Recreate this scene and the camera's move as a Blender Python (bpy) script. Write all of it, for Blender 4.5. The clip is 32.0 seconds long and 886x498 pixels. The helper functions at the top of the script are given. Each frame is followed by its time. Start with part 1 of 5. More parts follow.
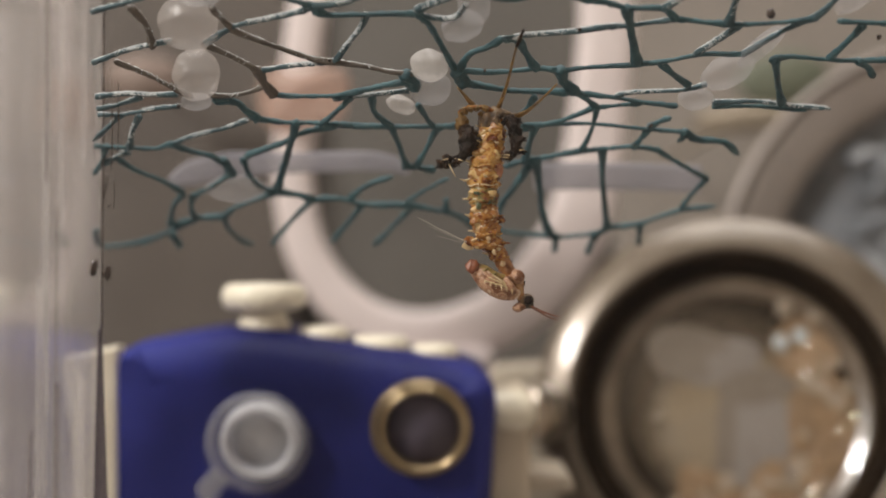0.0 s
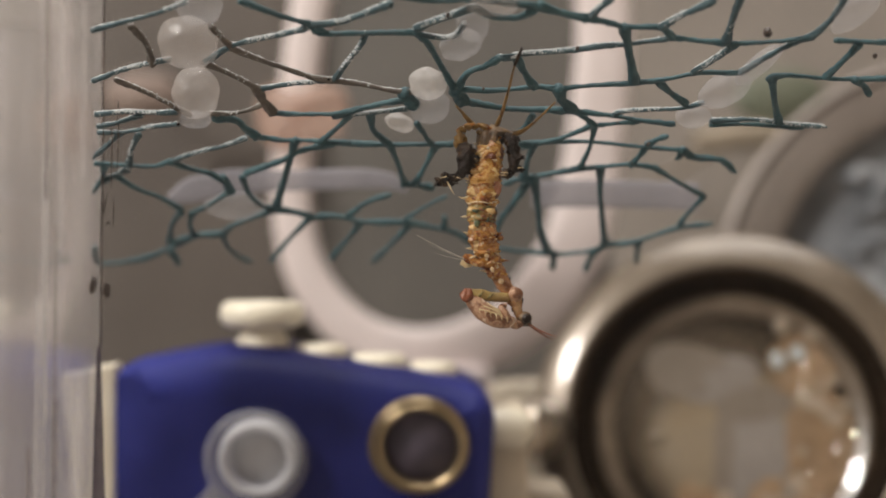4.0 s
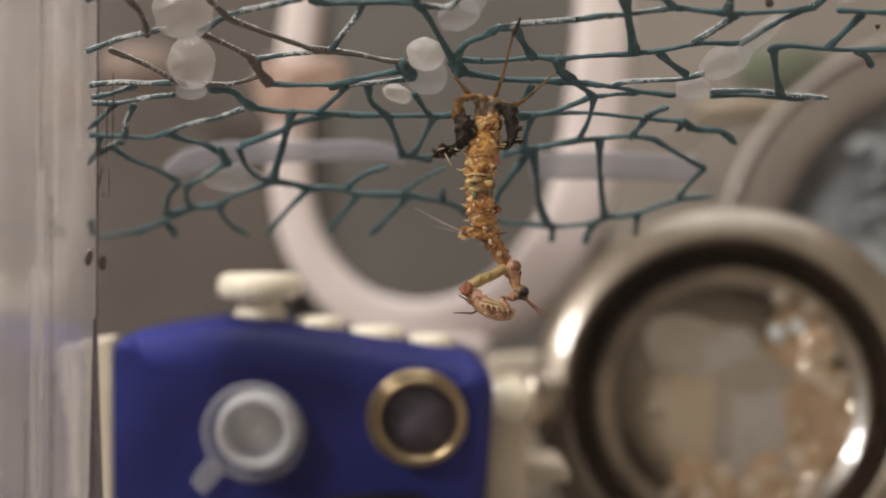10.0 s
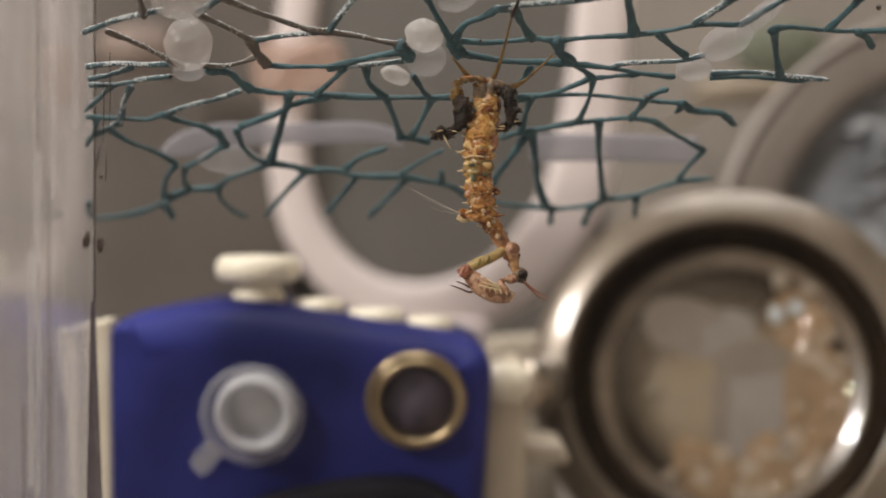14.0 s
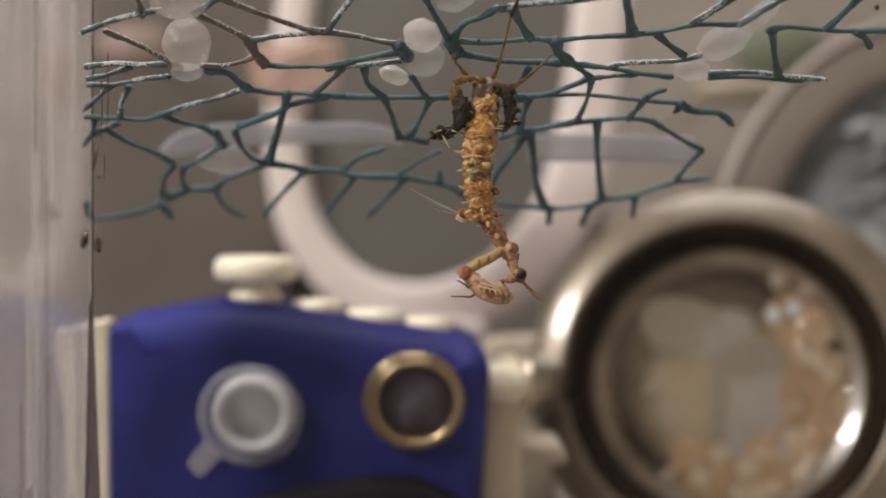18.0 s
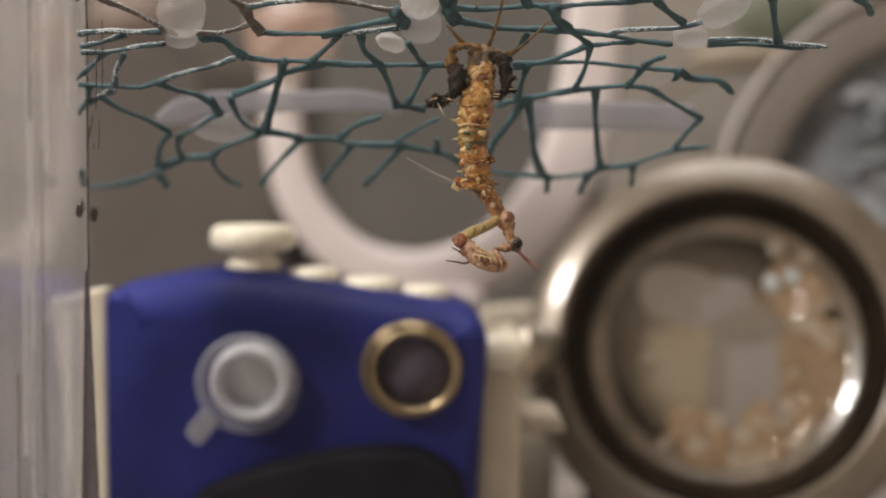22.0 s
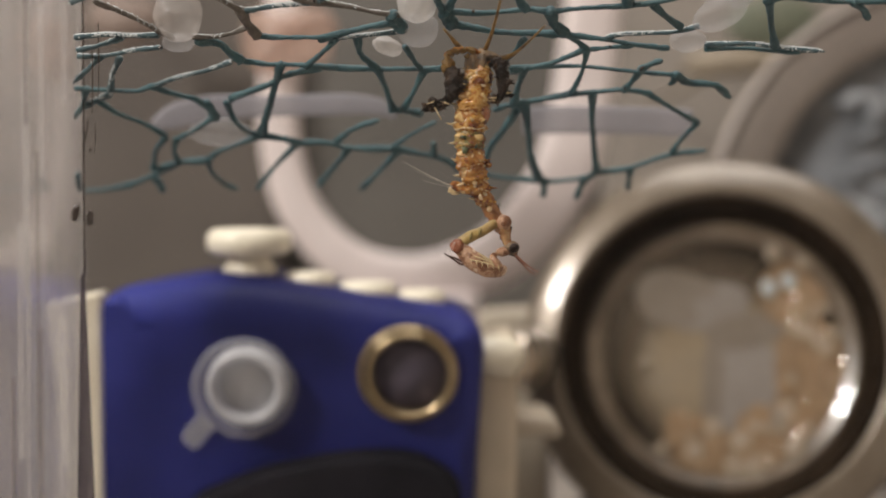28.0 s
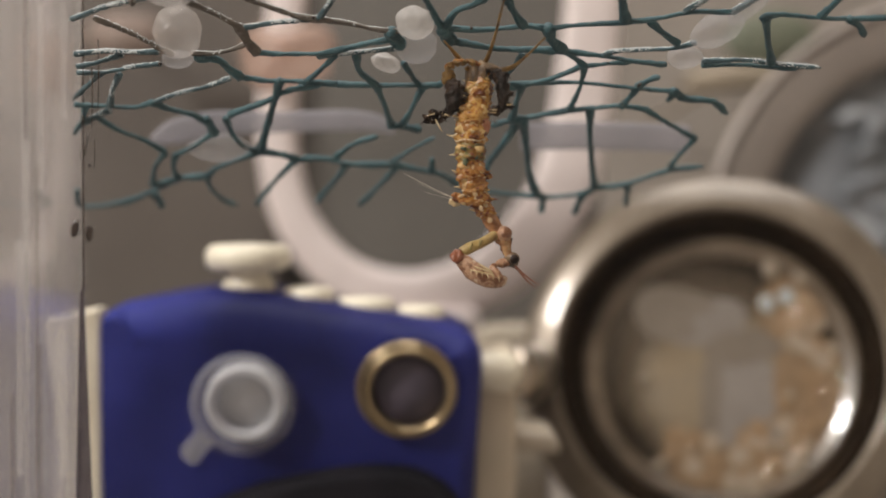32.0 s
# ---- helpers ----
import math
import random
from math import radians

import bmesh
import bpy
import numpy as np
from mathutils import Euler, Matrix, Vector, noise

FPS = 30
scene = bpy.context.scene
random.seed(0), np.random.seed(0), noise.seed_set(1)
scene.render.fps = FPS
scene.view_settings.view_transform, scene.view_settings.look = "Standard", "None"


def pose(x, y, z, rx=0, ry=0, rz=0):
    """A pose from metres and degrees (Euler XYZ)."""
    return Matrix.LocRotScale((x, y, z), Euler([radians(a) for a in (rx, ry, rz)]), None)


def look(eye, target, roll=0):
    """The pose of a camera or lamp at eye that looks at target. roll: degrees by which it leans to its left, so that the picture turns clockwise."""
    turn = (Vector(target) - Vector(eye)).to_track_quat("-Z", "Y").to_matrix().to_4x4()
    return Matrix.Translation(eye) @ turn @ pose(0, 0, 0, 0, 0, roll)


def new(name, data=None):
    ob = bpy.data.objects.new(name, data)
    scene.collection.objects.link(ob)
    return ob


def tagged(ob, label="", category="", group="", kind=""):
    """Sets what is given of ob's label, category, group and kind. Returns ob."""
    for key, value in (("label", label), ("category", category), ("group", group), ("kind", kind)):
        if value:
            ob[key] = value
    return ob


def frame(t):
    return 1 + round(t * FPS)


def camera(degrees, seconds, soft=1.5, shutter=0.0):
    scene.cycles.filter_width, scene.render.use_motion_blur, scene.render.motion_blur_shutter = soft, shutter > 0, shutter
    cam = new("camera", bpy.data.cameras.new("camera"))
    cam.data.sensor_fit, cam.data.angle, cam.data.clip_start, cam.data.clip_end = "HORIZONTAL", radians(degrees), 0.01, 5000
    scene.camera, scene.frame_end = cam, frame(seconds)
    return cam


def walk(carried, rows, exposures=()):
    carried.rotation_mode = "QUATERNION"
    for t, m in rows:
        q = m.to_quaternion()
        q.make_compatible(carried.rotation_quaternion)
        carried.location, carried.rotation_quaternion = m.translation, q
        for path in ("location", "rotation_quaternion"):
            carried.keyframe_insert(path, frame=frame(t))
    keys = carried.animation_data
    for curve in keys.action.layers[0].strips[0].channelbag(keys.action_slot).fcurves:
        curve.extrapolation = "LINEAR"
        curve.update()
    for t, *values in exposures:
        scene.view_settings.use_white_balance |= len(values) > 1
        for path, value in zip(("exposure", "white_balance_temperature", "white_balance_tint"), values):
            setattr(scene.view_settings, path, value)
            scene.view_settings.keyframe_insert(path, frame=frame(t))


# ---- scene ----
# Plan in millimetres: x right, y ahead of the first eye, z up from the eye's level; the table lies EYE below it.
EYE = 0.069
cam = camera(40.0, 32.0, soft=1.8)
cam.data.dof.use_dof = True
cam.data.dof.focus_distance = 0.150
cam.data.dof.aperture_fstop = 10.5
ROWS = [
    (0.0, -0.06, -1.03, -0.14, 0.208, 1.315, 0.036),
    (0.5, 0.09, -1.19, -0.00, 0.253, 1.404, 0.006),
    (1.0, 0.12, -1.31, -0.06, 0.254, 1.617, -0.008),
    (1.5, -0.15, -1.07, -0.02, 0.155, 1.670, 0.013),
    (2.0, -0.02, -1.54, -0.12, 0.189, 1.875, 0.031),
    (2.5, 0.03, -1.33, 0.00, 0.170, 1.914, 0.023),
    (3.0, 0.14, -1.37, -0.11, 0.197, 2.062, -0.016),
    (3.5, -0.20, -1.50, -0.12, 0.083, 2.169, 0.017),
    (5.5, -0.04, -1.17, 0.01, 0.101, 1.841, 0.008),
    (6.0, 0.04, -1.50, -0.03, 0.127, 1.926, 0.032),
    (6.5, 0.03, -1.28, -0.04, 0.104, 2.052, 0.005),
    (6.8, 0.03, -1.28, -0.04, 0.104, 2.052, 0.005),
    (6.9, 0.14, -0.84, -0.09, 0.135, 0.909, -0.005),
    (7.0, 0.14, -0.84, -0.09, 0.135, 0.909, -0.005),
    (7.5, -0.10, -1.01, -0.12, 0.044, 1.015, 0.019),
    (8.0, 0.04, -1.09, -0.04, 0.090, 1.301, 0.011),
    (8.5, 0.09, -1.13, -0.14, 0.104, 1.388, 0.033),
    (9.0, -0.06, -0.93, -0.05, 0.052, 1.409, -0.005),
    (9.4, -0.06, -0.93, -0.05, 0.052, 1.409, -0.005),
    (9.5, -0.11, -0.60, -0.12, 0.029, 0.829, 0.009),
    (10.0, -0.03, -0.40, -0.06, 0.051, 0.812, -0.015),
    (10.5, -0.03, -0.37, -0.02, 0.031, 0.577, -0.016),
    (11.0, -0.13, -0.17, -0.07, 0.000, 0.458, -0.008),
    (11.5, -0.13, -0.26, -0.06, -0.023, 0.296, 0.007),
    (12.0, 0.01, -0.16, -0.06, 0.017, 0.173, -0.044),
    (12.5, -0.01, -0.01, -0.01, -0.002, 0.083, 0.002),
    (13.0, 0.00, 0.00, -0.00, 0.000, 0.000, 0.000),
    (13.5, -0.04, -0.08, 0.01, -0.015, -0.012, -0.039),
    (14.0, 0.04, 0.07, 0.10, 0.007, -0.073, -0.015),
    (14.5, -0.03, 0.27, 0.12, -0.033, -0.364, 0.011),
    (16.5, -0.00, 0.01, -0.05, -0.076, 0.057, -0.003),
    (17.0, -0.03, 0.03, -0.09, -0.086, 0.119, -0.004),
    (17.5, -0.07, -0.09, -0.09, -0.103, 0.066, -0.011),
    (18.0, -0.08, 0.10, -0.03, -0.113, -0.025, 0.004),
    (18.4, -0.08, 0.10, -0.03, -0.113, -0.025, 0.004),
    (18.5, 0.02, 0.33, -0.08, -0.093, -0.553, -0.015),
    (19.0, 0.04, 0.09, -0.07, -0.103, -0.287, -0.011),
    (19.5, 0.16, 0.71, 0.06, -0.080, -0.834, -0.050),
    (20.0, 0.11, 0.47, -0.09, -0.100, -0.640, 0.039),
    (20.5, 0.09, 0.55, 0.03, -0.118, -0.645, -0.016),
    (20.9, 0.09, 0.55, 0.03, -0.118, -0.645, -0.016),
    (21.0, -0.04, 0.89, 0.14, -0.175, -1.382, 0.000),
    (21.5, -0.03, 0.99, 0.16, -0.193, -1.616, 0.016),
    (22.0, -0.05, 0.80, 0.12, -0.227, -1.546, 0.029),
    (22.5, -0.02, 0.55, 0.05, -0.224, -1.329, 0.044),
    (23.0, 0.05, 0.52, 0.04, -0.214, -1.006, 0.014),
    (23.5, 0.13, 0.31, -0.05, -0.203, -0.884, -0.019),
    (24.0, 0.12, -0.02, -0.02, -0.206, -0.655, -0.007),
    (24.5, -0.02, -0.01, -0.09, -0.267, -0.552, 0.024),
    (26.5, -0.02, 0.94, 0.11, -0.315, -0.695, 0.018),
    (27.0, -0.06, 0.67, 0.03, -0.331, -0.752, 0.067),
    (27.3, -0.06, 0.67, 0.03, -0.331, -0.802, 0.067),
    (27.5, -0.17, 1.17, 0.09, -0.411, -1.544, 0.011),
    (28.0, -0.12, 1.03, 0.03, -0.406, -1.325, 0.007),
    (28.2, -0.12, 1.03, 0.03, -0.406, -0.955, 0.007),
    (28.4, -0.12, 1.03, 0.03, -0.406, -2.045, 0.007),
    (28.5, 0.08, 0.45, 0.12, -0.372, -0.878, 0.007),
    (29.0, -0.16, 0.92, 0.06, -0.449, -0.936, 0.045),
    (29.5, -0.06, 1.04, 0.03, -0.423, -1.056, 0.048),
    (30.0, -0.06, 1.04, 0.15, -0.431, -1.270, 0.036),
    (30.5, 0.11, 0.72, 0.07, -0.384, -0.900, 0.014),
    (31.0, -0.06, 0.48, -0.02, -0.445, -0.745, 0.044),
    (31.5, -0.17, 0.57, -0.08, -0.486, -0.596, 0.066),
    (32.0, -0.07, 0.65, -0.02, -0.462, -0.571, 0.020),
]
walk(cam, [(t, pose(x / 1000, y / 1000, EYE + z / 1000, 90 + pitch, roll, yaw)) for t, x, y, z, yaw, pitch, roll in ROWS])

# ---- light ----
world = bpy.data.worlds.new("world")
world.use_nodes = True
world.node_tree.nodes["Background"].inputs["Color"].default_value = (1.0, 0.93, 0.85, 1)
world.node_tree.nodes["Background"].inputs["Strength"].default_value = 0.2
scene.world = world
def area_lamp(name, eye, target, size, energy, colour):
    data = bpy.data.lights.new(name, "AREA")
    data.shape, data.size, data.energy, data.color = "DISK", size, energy, colour
    ob = new(name, data)
    ob.matrix_world = look(eye, target)
    return ob


area_lamp("ceiling_light", (-0.06, 0.02, 1.3775), (0, 0.2, 0.0175), 1.0, 12.6, (1.0, 0.96, 0.925))
area_lamp("desk_light", (-0.62, -0.22, 0.569), (0, 0.2, 0.0475), 0.17, 6.9, (1.0, 0.95, 0.89))
scene.view_settings.exposure = 0.25


# ---- helpers for shapes ----
def mm(p):
    return Vector((p[0] / 1000, p[1] / 1000, p[2] / 1000 + EYE))


ORIGIN = {}


def smooth_faces(bm):
    for f in bm.faces:
        f.smooth = True


def mesh_of(name, bm, material, pivot=None):
    """A mesh from a bmesh that was drawn in world metres, moved so that its origin lies at pivot."""
    me = bpy.data.meshes.new(name)
    if pivot is not None:
        bmesh.ops.translate(bm, verts=bm.verts, vec=-pivot)
    bm.to_mesh(me)
    bm.free()
    me.materials.append(material)
    return me


def thing(name, at, label, category, group="", kind=""):
    """An Empty at a thing's base, which carries its parts."""
    ob = new(name)
    ob.empty_display_size = 0.005
    ob.location = mm(at)
    ORIGIN[ob] = mm(at)
    return tagged(ob, label, category, group, kind)


def part(name, bm, material, parent, label="", pivot=None):
    at = mm(pivot) if pivot is not None else ORIGIN[parent]
    ob = new(name, mesh_of(name, bm, material, at))
    ob.parent = parent
    ob.location = at - ORIGIN[parent]
    ORIGIN[ob] = at
    return tagged(ob, label) if label else ob


def solid(name, bm, material, at, label, category, group="", kind=""):
    """A thing that is one mesh."""
    ob = new(name, mesh_of(name, bm, material, mm(at)))
    ob.location = mm(at)
    ORIGIN[ob] = mm(at)
    return tagged(ob, label, category, group, kind)


def spline(points, steps):
    """A smooth line through the points (Catmull-Rom)."""
    p = [Vector(q) for q in points]
    if len(p) == 2:
        return [p[0].lerp(p[1], i / steps) for i in range(steps + 1)]
    p = [2 * p[0] - p[1]] + p + [2 * p[-1] - p[-2]]
    line = []
    for i in range(1, len(p) - 2):
        a, b, c, d = p[i - 1:i + 3]
        for k in range(steps):
            t = k / steps
            line.append(0.5 * (2 * b + (c - a) * t + (2 * a - 5 * b + 4 * c - d) * t * t + (3 * b - a - 3 * c + d) * t ** 3))
    return line + [p[-2]]


def tube(bm, points, radii, sides=8, steps=4, rough=0.0, flat=1.0):
    """A closed tube along points given in mm; radii in mm go evenly from end to end."""
    line = spline([mm(q) for q in points], steps)
    caps = 0.55 * radii[0] / 1000, 0.55 * radii[-1] / 1000
    line = [line[0] + (line[0] - line[1]).normalized() * caps[0]] + line + [line[-1] + (line[-1] - line[-2]).normalized() * caps[1]]
    n = len(line)
    rings = []
    up = Vector((0.13, 1, 0.21)).normalized()
    for i, c in enumerate(line):
        way = (line[min(i + 1, n - 1)] - line[max(i - 1, 0)]).normalized()
        a = way.cross(up)
        if a.length < 1e-4:
            a = way.cross(Vector((1, 0, 0)))
        a.normalize()
        b = way.cross(a).normalized()
        s = min(max((i - 1) / (n - 3), 0), 1) * (len(radii) - 1)
        k = min(int(s), len(radii) - 2) if len(radii) > 1 else 0
        r = radii[k] if len(radii) == 1 else radii[k] + (radii[k + 1] - radii[k]) * (s - k)
        ring = []
        for j in range(sides):
            w = 2 * math.pi * j / sides
            v = a * math.cos(w) + b * math.sin(w) * flat
            q = r / 1000 * (0.5 if i in (0, n - 1) else 1)
            if rough:
                q *= 1 + rough * noise.noise((c + v * q) * 2200)
            ring.append(bm.verts.new(c + v * q))
        rings.append(ring)
    for i in range(n - 1):
        for j in range(sides):
            bm.faces.new((rings[i][j], rings[i][(j + 1) % sides], rings[i + 1][(j + 1) % sides], rings[i + 1][j]))
    bm.faces.new(rings[0][::-1])
    bm.faces.new(rings[-1])
    smooth_faces(bm)
    return bm


def blob(bm, at, size, turn=0.0, rough=0.0, grain=300, sub=3, tilt=0.0):
    """A rounded lump: half sizes in mm, turned about y (degrees)."""
    m = Matrix.Translation(mm(at)) @ pose(0, 0, 0, tilt, turn, 0)
    made = bmesh.ops.create_icosphere(bm, subdivisions=sub, radius=1.0)["verts"]
    for v in made:
        k = 1 + (rough * noise.noise(Vector(v.co) * 1.7 + Vector(at) * grain / 300) if rough else 0)
        v.co = m @ Vector((v.co.x * size[0] * k / 1000, v.co.y * size[1] * k / 1000, v.co.z * size[2] * k / 1000))
    smooth_faces(bm)
    return bm


def cone(bm, a, b, r, sides=5):
    return tube(bm, [a, b], [r, r * 0.12], sides, 2)


def lathe(bm, profile, at, axis="y", segs=48, closed=False):
    """Turns a profile of (radius, height) mm about an axis through the point at; y: heights run away from the eye."""
    o = mm(at)
    rings = []
    for r, h in profile:
        ring = []
        for j in range(segs):
            w = 2 * math.pi * j / segs
            c, u = r * math.cos(w) / 1000, r * math.sin(w) / 1000
            ring.append(bm.verts.new(o + (Vector((c, h / 1000, u)) if axis == "y" else Vector((c, u, h / 1000)))))
        rings.append(ring)
    pairs = list(zip(rings, rings[1:])) + ([(rings[-1], rings[0])] if closed else [])
    for a, b in pairs:
        for j in range(segs):
            k = (j + 1) % segs
            bm.faces.new((a[j], a[k], b[k], b[j]))
    if not closed:
        if profile[0][0] > 0:
            bm.faces.new(rings[0][::-1])
        if profile[-1][0] > 0:
            bm.faces.new(rings[-1])
    bmesh.ops.recalc_face_normals(bm, faces=bm.faces)
    smooth_faces(bm)
    return bm


def film(bm, at, size, turn=0.0, rough=0.2):
    """A thin uneven patch, thickest in the middle, that lies on an upright face: half width and half height in mm."""
    m = Matrix.Translation(mm(at)) @ pose(0, 0, 0, 0, turn, 0)
    rings = [[bm.verts.new(m @ Vector((0, -0.0001, 0)))]]
    for f in (0.5, 0.8, 1.0):
        ring = []
        for j in range(28):
            w = 2 * math.pi * j / 28
            k = f * (1 + rough * noise.noise(Vector((math.cos(w) * 1.3 + at[0], math.sin(w) * 1.3, at[2]))))
            ring.append(bm.verts.new(m @ Vector((math.cos(w) * k * size[0] / 1000, -0.0001 * (1 - f), math.sin(w) * k * size[1] / 1000))))
        rings.append(ring)
    for j in range(28):
        bm.faces.new((rings[0][0], rings[1][j], rings[1][(j + 1) % 28]))
        for a, b in zip(rings[1:], rings[2:]):
            bm.faces.new((a[j], b[j], b[(j + 1) % 28], a[(j + 1) % 28]))
    smooth_faces(bm)
    return bm


def box(bm, lo, hi, bevel=0.0, segs=2):
    """A box between two corners in mm, its edges rounded by bevel mm."""
    a, b = mm(lo), mm(hi)
    made = bmesh.ops.create_cube(bm, size=1.0)["verts"]
    for v in made:
        v.co = Vector([(a[i] + b[i]) / 2 + v.co[i] * (b[i] - a[i]) for i in range(3)])
    if bevel:
        edges = list({e for v in made for e in v.link_edges})
        bmesh.ops.bevel(bm, geom=edges, offset=bevel / 1000, segments=segs, affect="EDGES", profile=0.6)
        smooth_faces(bm)
    return bm


def band(bm, points, half_w, half_d, steps=8):
    """A strap with rounded edges along points, lying flat to the eye: half width across (one, or one a point), half depth along y."""
    widths = half_w if isinstance(half_w, tuple) else (half_w,) * len(points)
    line = spline([mm(q) for q in points], steps)
    n, rings = len(line), []
    for i, c in enumerate(line):
        way = (line[min(i + 1, n - 1)] - line[max(i - 1, 0)]).normalized()
        side = way.cross(Vector((0, 1, 0))).normalized()
        out = way.cross(side).normalized()
        k = min(i // steps, len(widths) - 2)
        half = widths[k] + (widths[k + 1] - widths[k]) * (i / steps - k)
        ring = []
        for j in range(14):
            w = 2 * math.pi * j / 14
            cx, cy = math.cos(w), math.sin(w)
            cx, cy = math.copysign(abs(cx) ** 0.5, cx), math.copysign(abs(cy) ** 0.5, cy)
            ring.append(bm.verts.new(c + side * cx * half / 1000 + out * cy * half_d / 1000))
        rings.append(ring)
    for a, b in zip(rings, rings[1:]):
        for j in range(14):
            k = (j + 1) % 14
            bm.faces.new((a[j], a[k], b[k], b[j]))
    bm.faces.new(rings[0][::-1])
    bm.faces.new(rings[-1])
    bmesh.ops.recalc_face_normals(bm, faces=bm.faces)
    smooth_faces(bm)
    return bm


def plate(bm, corners, y0, y1, radius, bevel, segs=6):
    """A slab from y0 to y1 whose outline (x, z) has its corners rounded by radius mm and its rims by bevel mm."""
    outline = []
    n = len(corners)
    for i in range(n):
        p, q, s = (Vector(corners[(i + k) % n]) for k in (-1, 0, 1))
        r = min(radius[i] if isinstance(radius, tuple) else radius, (p - q).length * 0.45, (s - q).length * 0.45)
        a, b = q + (p - q).normalized() * r, q + (s - q).normalized() * r
        for k in range(segs + 1):
            t = k / segs
            outline.append(a.lerp(q, t).lerp(q.lerp(b, t), t))
    ring = [bm.verts.new(mm((p[0], y0, p[1]))) for p in outline]
    face = bm.faces.new(ring)
    made = bmesh.ops.extrude_face_region(bm, geom=[face])["geom"]
    bmesh.ops.translate(bm, verts=[g for g in made if isinstance(g, bmesh.types.BMVert)], vec=(0, (y1 - y0) / 1000, 0))
    bmesh.ops.recalc_face_normals(bm, faces=bm.faces)
    if bevel:
        rims = [e for e in bm.edges if abs(e.verts[0].co.y - e.verts[1].co.y) < 1e-7]
        bmesh.ops.bevel(bm, geom=rims, offset=bevel / 1000, segments=4, affect="EDGES", profile=0.5)
    smooth_faces(bm)
    return bm


LEAN = 0.2


def leaning(bm):
    """Shears what was drawn upright so that it leans back below the device's shoulder."""
    for v in bm.verts:
        v.co.y += LEAN * max(0.0, -0.012 - (v.co.z - EYE))
    return bm


def moulded(bm, corners, y0, y1, radius, segs=8, steps=9):
    """A slab like plate(), its front rim rolled over broadly along the top, less on the right, hardly elsewhere; the front leans back below."""
    outline, n = [], len(corners)
    for i in range(n):
        p, q, u = (Vector(corners[(i + k) % n]) for k in (-1, 0, 1))
        r = min(radius[i], (p - q).length * 0.45, (u - q).length * 0.45)
        a, b = q + (p - q).normalized() * r, q + (u - q).normalized() * r
        outline += [a.lerp(q, k / segs).lerp(q.lerp(b, k / segs), k / segs) for k in range(segs + 1)]
    m, rings = len(outline), []
    out = []
    for i in range(m):
        way = (outline[(i + 1) % m] - outline[i - 1]).normalized()
        out.append(Vector((-way.y, way.x)))
    rings.append([bm.verts.new(mm((p[0], y1, p[1]))) for p in outline])
    for k in range(steps + 1):
        w, ring = math.pi / 2 * k / steps, []
        for p, o in zip(outline, out):
            up, right = max(0.0, o.y), max(0.0, o.x)
            inset, deep = 0.12 + 8.5 * up ** 2 + 3.0 * right ** 2, 0.12 + 9.0 * up ** 2 + 4.0 * right ** 2
            q = p - o * inset * (1 - math.cos(w))
            ring.append(bm.verts.new(mm((q.x, y0 + deep * (1 - math.sin(w)) + LEAN * max(0.0, -12 - q.y), q.y))))
        rings.append(ring)
    for a, b in zip(rings, rings[1:]):
        for j in range(m):
            bm.faces.new((a[j], a[(j + 1) % m], b[(j + 1) % m], b[j]))
    bm.faces.new(rings[0])
    front = bm.faces.new(rings[-1][::-1])
    bmesh.ops.recalc_face_normals(bm, faces=bm.faces)
    smooth_faces(bm)
    front.smooth = False
    return bm


